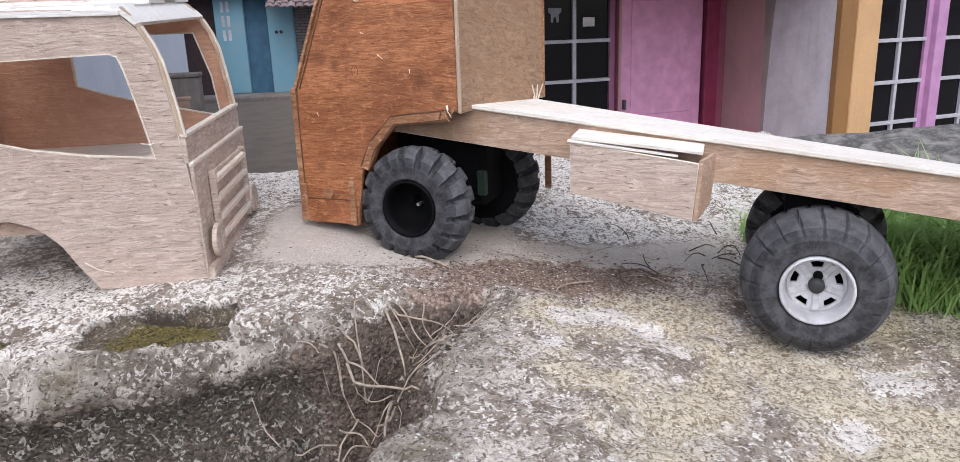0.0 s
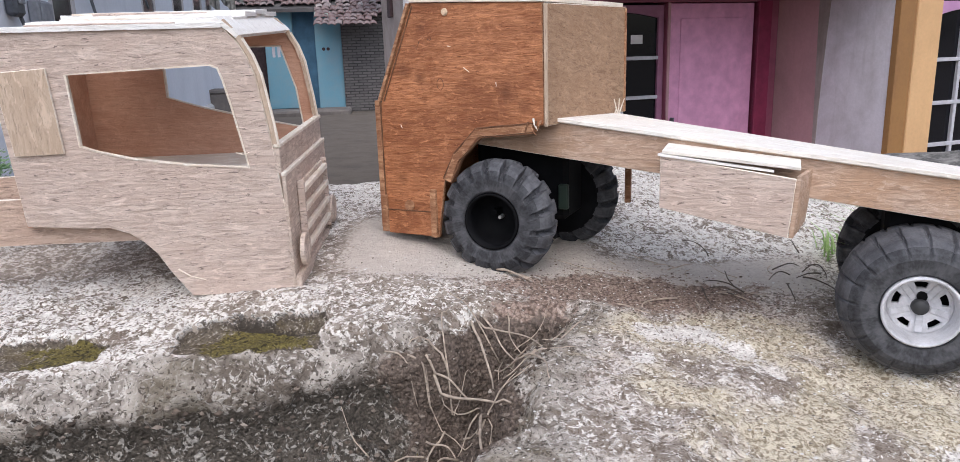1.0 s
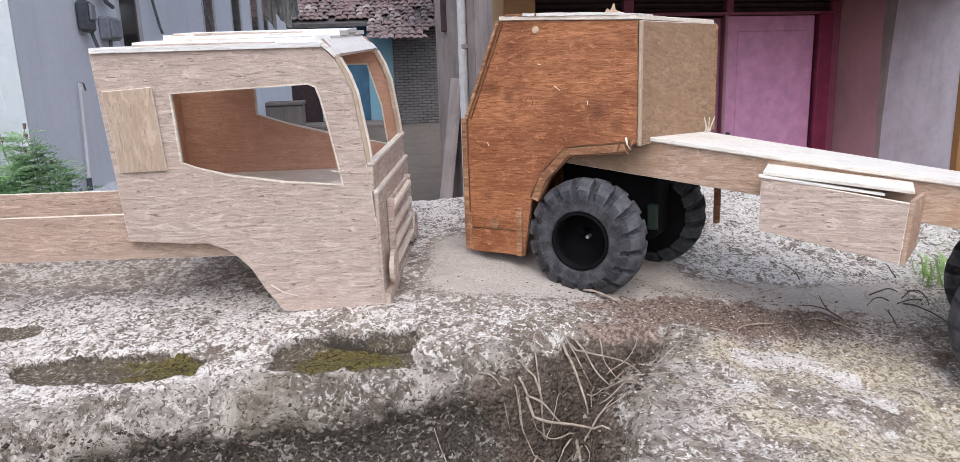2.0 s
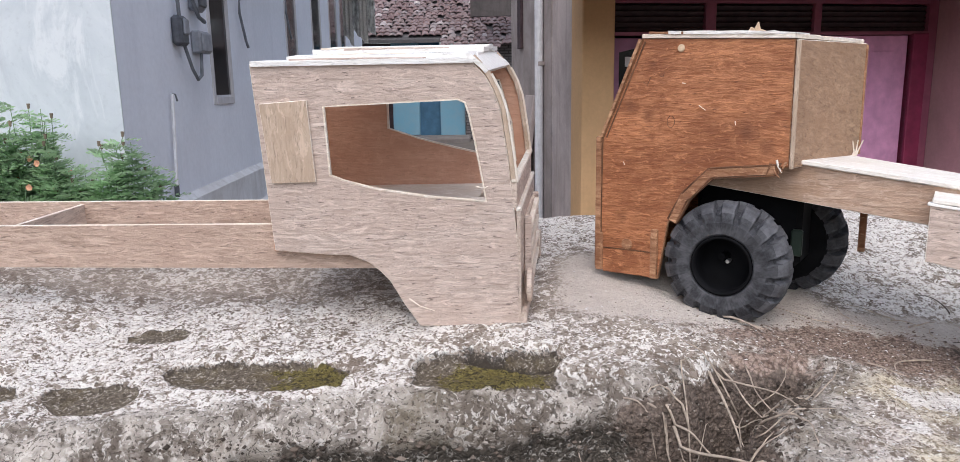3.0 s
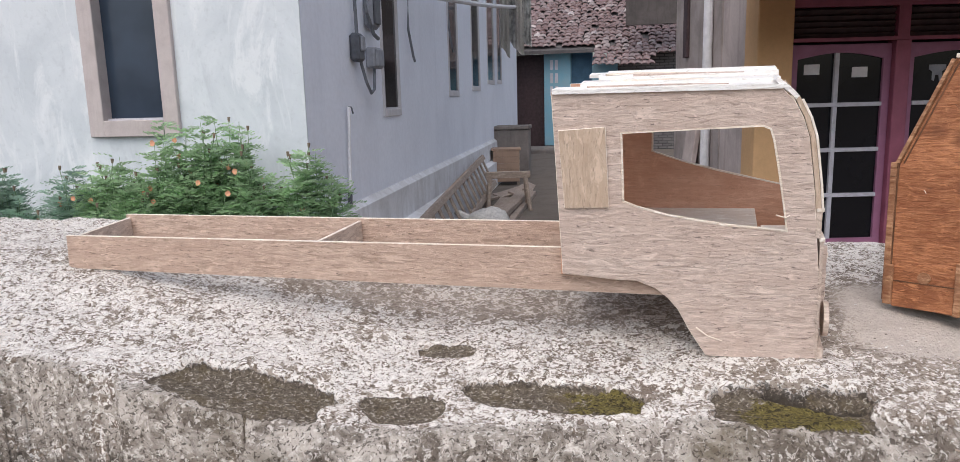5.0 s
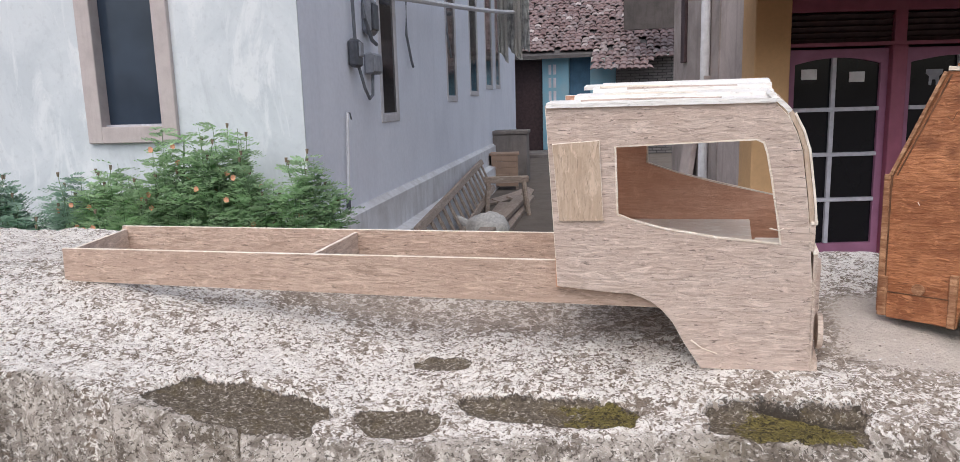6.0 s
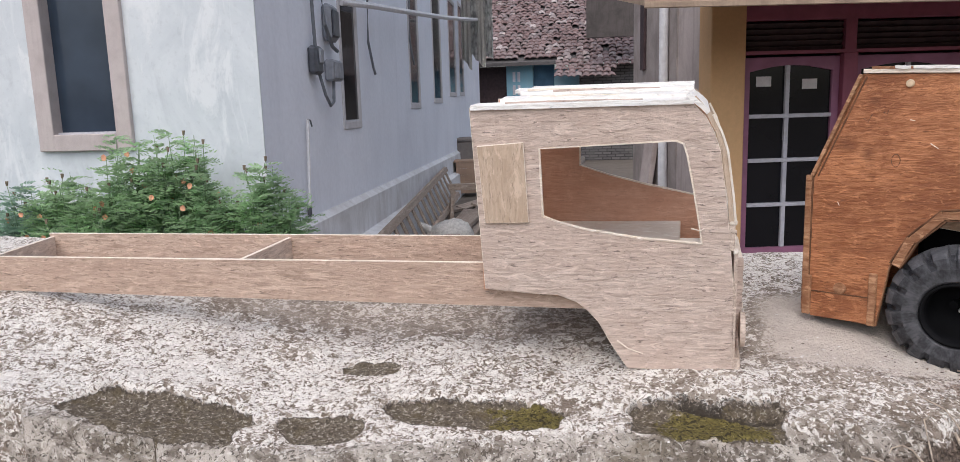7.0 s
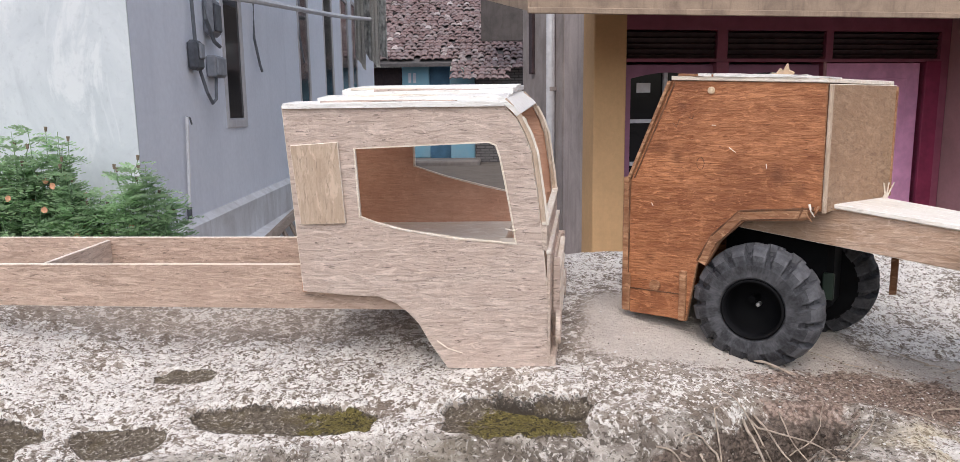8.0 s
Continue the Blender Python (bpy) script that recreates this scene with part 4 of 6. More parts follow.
    lid = plate([(bx0 + 0.001, bw0 + 0.0005), (bxf + 0.002, bw0 + 0.002), (bx1 - 0.004, bw1), (bx0 + 0.001, bw1)], [], 0.0, 0.0024, "z", 0.0004)
    for v in lid.verts:
        v.co.z += bz(v.co.x) + 0.0015 + 0.0035 * (v.co.x - bx0) / 0.09 * 0.6 + 0.12 * (v.co.y - bw0)
    part("box_lid", lid, DECK, root, "bleached box lid, slightly ajar")
    strip2 = plate([(bx0 - 0.0015, bw0 - 0.0012), (bx0 + 0.03, bw0 - 0.0006), (bx0 + 0.072, bw0 + 0.003), (bx0 + 0.07, bw0 + 0.006), (bx0 - 0.001, bw0 + 0.006)], [], 0.0, 0.0016, "z", 0.0002)
    for v in strip2.verts:
        v.co.z += bz(v.co.x) - 0.0002
    part("box_lath", strip2, ROOFPALE, root, "torn pale lath under the lid")
    # struts, axles and gear under the cab
    part("strut", box(0.036, 0.041, 0.098, 0.102, 0.030, deck_z(0.04) - 0.02, 0.0005), EDGE, root, "short hanging plywood strut")
    part("front_axle", tube([(-0.0425, 0.004, 0.036), (-0.018, 0.118, 0.036)], 0.003, sides=10), BLACK, root)
    # Its black bulk also stands in for the shade under the cab.
    part("gear_case", box(-0.075, 0.004, 0.044, 0.084, 0.024, 0.088, 0.004), BLACK, root, "black plastic gear case")
    part("bracket", box(-0.002, 0.006, 0.038, 0.043, 0.034, 0.054, 0.001), GREEN, root, "dark green bracket")
    part("rear_axle", tube([(0.247, 0.0, 0.002), (0.247, 0.105, 0.008)], 0.003, sides=10), BLACK, root)
    part("axle_block", box(0.225, 0.262, 0.034, 0.075, -0.006, 0.05, 0.003), BLACK, root, "black plastic axle block")
    build_wheel(root, -0.0385, -0.011, 0.0320, 0.0458, 0.034, 0.0215, False, 10)
    build_wheel(root, -0.0165, 0.086, 0.0360, 0.0455, 0.034, 0.0215, False, 31, True)
    build_wheel(root, 0.2465, -0.011, -0.0045, 0.0474, 0.058, 0.0218, True, 0)
    build_wheel(root, 0.2465, 0.066, 0.0080, 0.0475, 0.036, 0.0225, False, 20, True)
    return root


build_stained_truck()
chip = thing("wood_chip", pose(0.185, 0.476, 0, 0, 0, -33.2) @ pose(-0.047, 0.075, 0.1955, 8, 4, 25) @ Matrix.Diagonal((1.2, 1.2, 1.2, 1)), "small torn wood chip lying on the stained roof", "wood chip")
part("chip", finish(plate([(-0.007, 0.0), (-0.0055, 0.004), (-0.003, 0.0035), (-0.001, 0.007), (0.001, 0.0055), (0.003, 0.0105), (0.0045, 0.006), (0.008, 0.005), (0.0065, 0.0005)], [], -0.002, 0.0015, "y", 0.0004)), CHIP, chip)
part("chip_flake", finish(plate([(-0.012, 0.0), (-0.009, 0.0022), (-0.004, 0.0016), (-0.003, 0.0)], [], -0.003, 0.002, "y", 0.0003)), ROOFPALE, chip)


# ---- the lane behind: ground, houses ----
GROUND = plaster("lane_earth", (0.17, 0.14, 0.115), (0.09, 0.075, 0.06), 0.95, 2.0)
BLUEGREY = plaster("bluish_plaster", (0.86, 0.885, 0.96), (0.73, 0.755, 0.83), 0.85, 1.0, 0.6)
PLINTH = plaster("grey_plinth", (0.76, 0.76, 0.78), (0.50, 0.48, 0.47), 0.9, 2.0, 0.8)
FRAME_GREY = plaster("weathered_window_frame", (0.54, 0.475, 0.46), (0.40, 0.34, 0.33), 0.7, 8.0)
FRAME_PALE = plaster("pale_window_frame", (0.64, 0.62, 0.64), (0.46, 0.44, 0.44), 0.7, 8.0)
PINK_WALL = plaster("pink_plaster", (0.52, 0.30, 0.32), (0.36, 0.21, 0.215), 0.8, 2.0)
PINK_DOOR = plain("pink_paint", (0.73, 0.35, 0.54), 0.5, 0.12, 14.0)
MAUVE = plain("mauve_paint", (0.29, 0.085, 0.13), 0.5, 0.15, 10.0)
LILAC = plain("lilac_paint", (0.30, 0.125, 0.205), 0.5, 0.12, 10.0)
PALE_LILAC = plain("pale_lilac_paint", (0.55, 0.29, 0.50), 0.5, 0.12, 10.0)
CRATE = plaster("brown_box_board", (0.40, 0.275, 0.20), (0.26, 0.18, 0.135), 0.85, 4.0)
CRIMSON = plain("crimson_paint", (0.24, 0.03, 0.075), 0.5, 0.2, 10.0)
YELLOW = plaster("ochre_paint", (0.70, 0.43, 0.215), (0.54, 0.325, 0.16), 0.7, 2.0)
SHADED_OCHRE = plaster("shaded_ochre_paint", (0.33, 0.17, 0.06), (0.22, 0.11, 0.05), 0.7, 2.0)
MUNTIN = plain("white_muntin_paint", (0.50, 0.49, 0.53), 0.55, 0.12, 30.0)
SLAT = plain("dark_louvre_wood", (0.055, 0.032, 0.034), 0.6, 0.3, 20.0)
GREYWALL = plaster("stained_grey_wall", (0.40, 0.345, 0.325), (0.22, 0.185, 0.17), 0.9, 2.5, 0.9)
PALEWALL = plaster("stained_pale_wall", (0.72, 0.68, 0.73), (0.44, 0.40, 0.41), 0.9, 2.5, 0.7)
SIDEWALL = plaster("stained_lane_wall", (0.56, 0.48, 0.45), (0.34, 0.275, 0.25), 0.9, 2.5, 0.9)
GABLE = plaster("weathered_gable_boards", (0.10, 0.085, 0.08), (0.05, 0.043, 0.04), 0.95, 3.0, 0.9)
DARK_BACKING = plaster("dark_backing", (0.12, 0.11, 0.11), (0.06, 0.055, 0.055), 0.95, 4.0, 0.9)
BLUE = plaster("blue_paint", (0.20, 0.41, 0.52), (0.28, 0.40, 0.46), 0.6, 3.0, 0.7)
DEEPBLUE = plain("deep_blue_recess", (0.07, 0.17, 0.27), 0.55, 0.2, 6.0)
DIRTWALL = plaster("muddy_low_wall", (0.25, 0.22, 0.20), (0.13, 0.11, 0.10), 0.95, 2.0, 0.9)
PVC = plain("pvc_pipe", (0.68, 0.67, 0.69), 0.4, 0.1, 20.0)
METER = plain("dark_meter_plastic", (0.085, 0.09, 0.105), 0.45, 0.3, 20.0)
METER_GREY = plain("grey_meter_box", (0.27, 0.28, 0.31), 0.5, 0.2, 20.0)
CABLE = plain("cable", (0.16, 0.17, 0.19), 0.6, 0.2, 20.0)
TIMBER = plywood("old_timber", (0.44, 0.36, 0.30), (0.30, 0.235, 0.19), (0.26, 0.20, 0.16), freq=0.15)
EAVE = plaster("eave_board", (0.40, 0.295, 0.215), (0.15, 0.105, 0.08), 0.8, 7.0, 0.7)
SACK = plain("woven_sack", (0.55, 0.53, 0.50), 0.8, 0.2, 40.0, depth=0.004)
CLOTH = plain("faded_cloth", (0.42, 0.42, 0.41), 0.9, 0.5, 9.0, depth=0.01)
PAPER = plain("paper_sticker", (0.62, 0.60, 0.60), 0.7, 0.08, 30.0)
STEM = plain("plant_stem", (0.22, 0.32, 0.18), 0.6, 0.3, 20.0)
BUD = plain("brown_bud", (0.22, 0.17, 0.12), 0.7, 0.3, 40.0)
FLOWER = plain("orange_petal", (0.72, 0.36, 0.22), 0.6, 0.2, 40.0)
DRYROOT = plain("dry_root_bark", (0.42, 0.34, 0.27), 0.85, 0.35, 150.0)
DARK_TWIG = plain("dark_twig_bark", (0.12, 0.09, 0.07), 0.85, 0.35, 150.0)
ROCK = plaster("dark_rock", (0.085, 0.08, 0.074), (0.36, 0.335, 0.31), 0.95, 34.0, 0.9)


def limewash():
    """Cloudy limewash over grey plaster, in drifts with soft and torn edges."""
    m, n, l, b = material("limewashed_plaster", 0.85)
    v = coords(n, l)
    drift = noise_tex(n, l, v, 1.7, 7, 0.62, 1.0)
    run = noise_tex(n, l, coords(n, l, (3.2, 3.2, 1.1)), 1.5, 7, 0.66, 0.7)
    fine = noise_tex(n, l, v, 30, 5, 0.6)
    c = mix(n, l, ramp(n, l, drift, [(0.40, 0.0), (0.60, 1.0)]), (0.56, 0.60, 0.63), (0.66, 0.695, 0.72))
    c = mix(n, l, ramp(n, l, run, [(0.53, 0.0), (0.62, 0.7)]), c, (0.77, 0.79, 0.805))
    c = mix(n, l, ramp(n, l, run, [(0.33, 0.5), (0.42, 0.0)]), c, (0.50, 0.53, 0.56))
    c = mix(n, l, ramp(n, l, fine, [(0.30, 0.25), (0.45, 0.0)]), c, (0.42, 0.44, 0.46))
    l.new(c, b.inputs["Base Color"])
    bump(n, l, b, mix(n, l, 0.5, fine, run), 0.3, 0.008)
    return m


def leaf_material(name, col):
    """Thin leaf: part of the light goes through."""
    m, n, l, b = material(name, 0.6)
    f = noise_tex(n, l, coords(n, l), 7.0, 4, 0.6)
    c = mix(n, l, ramp(n, l, f, [(0.35, 0.0), (0.65, 1.0)]), tuple(0.7 * q for q in col), tuple(1.25 * q for q in col))
    t, s, o = n.new("ShaderNodeBsdfTranslucent"), n.new("ShaderNodeMixShader"), n["Material Output"]
    l.new(c, b.inputs["Base Color"])
    l.new(c, t.inputs["Color"])
    s.inputs["Fac"].default_value = 0.5
    l.new(b.outputs["BSDF"], s.inputs[1])
    l.new(t.outputs["BSDF"], s.inputs[2])
    l.new(s.outputs["Shader"], o.inputs["Surface"])
    return m


def tile_material(name, joined):
    m, n, l, b = material(name, 0.85)
    v = coords(n, l)
    rnd = n.new("ShaderNodeNewGeometry").outputs["Random Per Island"] if joined else n.new("ShaderNodeObjectInfo").outputs["Random"]
    c = ramp(n, l, rnd, [(0.0, (0.15, 0.092, 0.087)), (0.45, (0.22, 0.145, 0.14)), (0.85, (0.20, 0.152, 0.147)), (0.95, (0.32, 0.265, 0.255)), (1.0, (0.46, 0.40, 0.385))])
    f = noise_tex(n, l, v, 14, 5, 0.65)
    c = mix(n, l, ramp(n, l, f, [(0.45, 0.0), (0.72, 0.6)]), c, (0.30, 0.265, 0.26))
    c = mix(n, l, ramp(n, l, f, [(0.28, 0.6), (0.40, 0.0)]), c, (0.09, 0.07, 0.062))
    l.new(c, b.inputs["Base Color"])
    bump(n, l, b, f, 0.4, 0.01)
    return m


def rough_brick():
    """Dark unplastered brickwork, its courses half hidden by blotches, the roof's shade in its colour."""
    m, n, l, b = material("shaded_brickwork", 0.95)
    mp = coords(n, l, (1, 1, 1))
    turn = n.new("ShaderNodeMapping")
    turn.inputs["Rotation"].default_value = (radians(-90), 0, 0)
    l.new(mp, turn.inputs["Vector"])
    t = n.new("ShaderNodeTexBrick")
    for key, val in (("Color1", (0.13, 0.12, 0.12, 1)), ("Color2", (0.19, 0.175, 0.17, 1)), ("Mortar", (0.06, 0.055, 0.055, 1))):
        t.inputs[key].default_value = val
    for key, val in (("Scale", 1.0), ("Mortar Size", 0.008), ("Brick Width", 0.16), ("Row Height", 0.05)):
        t.inputs[key].default_value = val
    l.new(turn.outputs["Vector"], t.inputs["Vector"])
    f = noise_tex(n, l, mp, 5.0, 6, 0.65, 0.5)
    l.new(mix(n, l, ramp(n, l, f, [(0.45, 0.0), (0.68, 0.75)]), t.outputs["Color"], (0.16, 0.15, 0.145)), b.inputs["Base Color"])
    bump(n, l, b, mix(n, l, 0.5, f, t.outputs["Fac"]), 0.5, 0.01)
    return m


WHITE = limewash()
# Leaf colours lifted above real foliage, to put the haze into them.
LEAF = leaf_material("green_leaf", (0.43, 0.59, 0.36))
LEAF_DARK = leaf_material("hazy_bluish_leaf", (0.38, 0.52, 0.42))
GRASS = leaf_material("grass_blade", (0.40, 0.56, 0.22))
TILE = tile_material("clay_roof_tile", False)
TILE_UP = tile_material("clay_roof_tile_upper", True)


def glass_material(name, tint):
    m, n, l, b = material(name, 0.08, spec=0.3)
    v = coords(n, l)
    f = noise_tex(n, l, v, 3.0, 4, 0.5)
    l.new(mix(n, l, ramp(n, l, f, [(0.35, 0.0), (0.7, 1.0)]), tint, tuple(1.5 * t for t in tint)), b.inputs["Base Color"])
    l.new(ramp(n, l, f, [(0.3, 0.05), (0.8, 0.18)]), b.inputs["Roughness"])
    return m


DARK_GLASS = glass_material("dark_pane", (0.006, 0.006, 0.008))
BLUE_GLASS = glass_material("bluish_dark_pane", (0.030, 0.042, 0.062))

# ground sheet
bm = bmesh.new()
ring = [0.0, 3, 6, 10, 16, 30, 80, 300, 1500]
rows = []
for rad in ring[1:]:
    rows.append([bm.verts.new((rad * math.cos(2 * math.pi * k / 48), 4 + rad * math.sin(2 * math.pi * k / 48), -1.2)) for k in range(48)])
bm.faces.new(rows[0])
for a, b in zip(rows, rows[1:]):
    for k in range(48):
        bm.faces.new((a[k], a[(k + 1) % 48], b[(k + 1) % 48], b[k]))
tagged(part("ground", finish(bm), GROUND), "bare trodden earth of the lane", "ground", kind="structure")


def window(parent, x0, x1, z0, z1, plane, frame, fr, glass):
    """A fixed pane in a frame. plane 'x': lies across x (facing -x), spans y; plane 'y': lies across y, spans x."""
    def slab(a0, a1, d0, d1, b0, b1, bev=0.004):
        return box(a0, a1, d0, d1, b0, b1, bev) if plane == "y" else box(d0, d1, a0, a1, b0, b1, bev)
    out, pane = (-0.03, 0.055) if plane == "x" else (-0.008, 0.006)
    w = part("window", slab(x0 + fr, x1 - fr, pane, pane + 0.01, z0 + fr, z1 - fr, 0.0), glass, parent, "dark glass window")
    for nm, q in (("window_frame", (x0, x0 + fr, z0, z1)), ("window_frame", (x1 - fr, x1, z0, z1)), ("window_frame", (x0 + fr, x1 - fr, z1 - fr, z1))):
        part(nm, slab(q[0], q[1], out, 0.08, q[2], q[3]), frame, w)
    part("window_sill", slab(x0 + fr, x1 - fr, out - 0.005, 0.08, z0, z0 + fr), frame, w)
    part("glazing_bead", slab(x0 + fr, x1 - fr, 0.3 * pane, pane + 0.015, z0 + fr, z0 + fr + 0.012, 0.0), MUNTIN, w)
    return w


# bluish house: local x runs into the lane, local y to its far side
house = thing("house", pose(-1.974, 3.9, 0, 0, 0, 94.0), "limewashed house with a bluish side wall along the lane", "house")
H = 2.7
front_open = [(0.765, 0.012), (1.335, 0.012), (1.335, 1.6), (0.765, 1.6)]
part("wall", box(0.0, 0.012, 0.001, 0.1395, -1.25, H), WHITE, house)
part("wall", plate([(0.14, -1.25), (7, -1.25), (7, H), (0.14, H)], [front_open], 0.0, 0.14, "x"), WHITE, house, "white limewashed front wall")
SIDE = ((1.64, 2.20, 0.06, 1.55), (4.52, 5.20, 0.22, 1.75), (6.30, 7.12, 0.30, 1.9), (7.98, 8.88, 0.42, 2.0), (9.34, 10.05, 0.45, 2.1))
part("wall", plate([(0.0125, -1.25), (13.2, -1.25), (13.2, H), (0.0125, H)], [[(a, c), (b, c), (b, d), (a, d)] for a, b, c, d in SIDE], 0.001, 0.139, "y"), BLUEGREY, house, "bluish plastered side wall")
part("wall", box(13.06, 13.2, 0.14, 7, -1.25, H), WHITE, house)
part("wall", box(0.14, 13.06, 6.86, 7, -1.25, H), WHITE, house)
# Roof out of view: closes the house, overhang added to shade the side wall.
part("roof", box(-0.7, 13.7, -0.25, 7.4, H, H + 0.12, 0.01), EAVE, house)
window(house, 0.765, 1.335, 0.012, 1.6, "x", FRAME_GREY, 0.095, BLUE_GLASS)
for a, b, c, d in SIDE:
    window(house, a, b, c, d, "y", FRAME_PALE, 0.06, DARK_GLASS)
# plinth with a sloped top
bm = bmesh.new()
sec = [(0.0, -0.50), (-0.05, -0.54), (-0.055, -0.80), (-0.16, -0.82), (-0.17, -1.22), (0.0, -1.22)]
ends = [[bm.verts.new((x, y, z)) for y, z in sec] for x in (-0.02, 13.2)]
for i in range(len(sec)):
    bm.faces.new((ends[0][i], ends[0][(i + 1) % 6], ends[1][(i + 1) % 6], ends[1][i]))
bm.faces.new(ends[0]), bm.faces.new(ends[1])
part("plinth", finish(bm), PLINTH, house, "grey cement plinth")
HM = house.matrix_world.copy()


def on_house(name, label, cat, s, z, off=0.0):
    return thing(name, HM @ pose(s, -off, z), label, cat)


# electric meter, its boxes, cables and the pipes on the side wall
m1 = on_house("electric_meter", "dark electricity meter on the bluish wall", "meter", 0.95, 0.47)
part("case", box(-0.10, 0.05, -0.07, -0.002, -0.02, 0.17, 0.02), METER, m1)
part("cover", box(-0.07, 0.02, -0.085, -0.068, 0.05, 0.15, 0.01), METER_GREY, m1)
part("cable", tube([(0.0, -0.03, 0.17), (-0.05, -0.04, 0.5), (-0.10, -0.03, 0.9), (-0.08, -0.03, 1.6)], 0.012, sides=8), CABLE, m1)
part("cable", tube([(0.03, -0.04, -0.02), (0.08, -0.06, -0.16), (0.18, -0.06, -0.23), (0.30, -0.05, -0.20), (0.36, -0.04, -0.05), (0.38, -0.03, 0.10)], 0.011, sides=8), CABLE, m1)
m2 = on_house("meter_box", "large grey meter box on the bluish wall", "meter", 1.36, 0.70)
part("case", box(-0.15, 0.06, -0.07, -0.002, 0.0, 0.26, 0.025), METER_GREY, m2)
part("cover", box(-0.12, 0.03, -0.085, -0.068, 0.03, 0.22, 0.012), METER, m2)
part("cable", tube([(-0.18, -0.03, 1.0), (-0.28, -0.05, 0.35), (-0.26, -0.06, 0.1), (-0.1, -0.06, -0.04), (0.05, -0.05, -0.06)], 0.014, sides=8), CABLE, m2)
m3 = on_house("switch_box", "small grey switch box on the bluish wall", "switch box", 1.34, 0.42)
part("case", box(-0.12, 0.12, -0.07, -0.002, 0.0, 0.15, 0.012), METER_GREY, m3)
part("lid", box(-0.10, 0.10, -0.082, -0.069, 0.015, 0.135, 0.005), METER_GREY, m3)
m4 = on_house("wall_pipe", "thin white pipe standing against the bluish wall", "pipe", 0.655, -0.48)
part("pipe", tube([(-0.045, -0.03, 0.0), (0.0, -0.03, 0.32), (0.035, -0.03, 0.63)], 0.011, sides=8), PVC, m4)
part("hook", tube([(0.035, -0.03, 0.63), (0.06, -0.04, 0.625), (0.085, -0.04, 0.585)], 0.006, sides=6), CABLE, m4)
part("sleeve", tube([(-0.047, -0.03, -0.005), (-0.04, -0.03, 0.07)], 0.016, sides=8), METER, m4)
# Stands for the white plastic conduit slung along the wall.
m5 = on_house("bamboo_pole", "pale pole slung along the bluish wall", "pole", 1.75, 1.01)
part("pole", tube([(-0.05 + 8.05 * k / 16, -0.02 - 0.4 * math.sqrt(k / 16), 0.02 + 0.6 * k / 16 + 0.18 * (k / 16) ** 2) for k in range(17)], 0.026, 0.03, 8), PVC, m5)
for k, s0 in enumerate((0.9, 2.9)):
    c = on_house("cable", "thin dark cable hanging on the bluish wall", "cable", 1.6 + s0, 1.0 + 0.2 * k)
    part("wire", tube([(0, -0.02, 1.0), (0.02, -0.03, 0.2), (-0.03, -0.03, -0.2), (0.08, -0.04, -0.42), (0.14, -0.04, -0.47)], 0.012, sides=6), CABLE, c)

# ladder, planks, sack and lumber along the wall
lad = thing("ladder", HM @ pose(1.75, 0, 0), "old timber ladder lying on its side against the plinth", "ladder")
part("ladder_rail", plate([(0.0, -0.86), (4.6, -0.66), (4.6, -0.60), (0.0, -0.80)], [], 0, 0.035, "y", 0.004), TIMBER, lad)
part("ladder_rail", plate([(0.0, -1.20), (4.6, -1.02), (4.6, -0.96), (0.0, -1.14)], [], 0, 0.035, "y", 0.004), TIMBER, lad)
for k in range(14):
    x = 0.2 + 0.32 * k
    part("rung", box(x, x + 0.07, 0.006, 0.03, -1.16 + 0.04 * x, -0.83 + 0.04 * x, 0.004), TIMBER, lad)
for ob in lad.children:
    for v in ob.data.vertices:
        v.co.y += -0.20 + 0.45 * (v.co.z + 0.75)
for k, (s0, o, ln, z) in enumerate(((2.2, 0.5, 3.6, -1.2), (2.6, 0.68, 3.9, -1.2), (2.9, 0.58, 3.0, -1.12))):
    p = thing("plank", HM @ pose(s0, -o, z, 0, 0, -1.5 * k), "long weathered plank lying in the lane", "plank", "planks in the lane")
    part("board", box(0, ln, -0.08, 0.08, 0.0, 0.06, 0.006), TIMBER, p)


def lump(rx, ry, rz, seed, amp=0.18, segs=20):
    b = bmesh.new()
    bmesh.ops.create_uvsphere(b, u_segments=segs, v_segments=segs // 2 + 2, radius=1.0)
    for v in b.verts:
        d = v.co.normalized()
        k = 1 + amp * noise.noise(d * 1.7 + Vector((seed, 0, 0))) + amp * 0.5 * noise.noise(d * 4.5 + Vector((0, seed, 0)))
        v.co = Vector((d.x * rx * k, d.y * ry * k, max(d.z * rz * k, -rz * 0.55)))
    return finish(b)


sack = thing("sack", pose(-1.66, 7.4, -1.2), "slumped pale woven sack lying in the lane", "sack")
part("bag", lump(0.25, 0.2, 0.17, 3.0), SACK, sack, smooth=True).location.z = 0.094
part("neck", tube([(-0.2, -0.02, 0.14), (-0.28, -0.05, 0.2), (-0.33, -0.02, 0.22)], 0.05, 0.03, 8), SACK, sack)
trough = thing("water_tank", pose(-2.36, 12.9, -1.2, 0, 0, 4), "low grey cement tank at the end of the lane", "tank")
part("body", box(-0.35, 0.35, -0.3, 0.3, 0, 0.85, 0.02), DIRTWALL, trough)
part("rim", box(-0.37, 0.37, -0.32, 0.32, 0.85, 0.91, 0.01), DIRTWALL, trough)
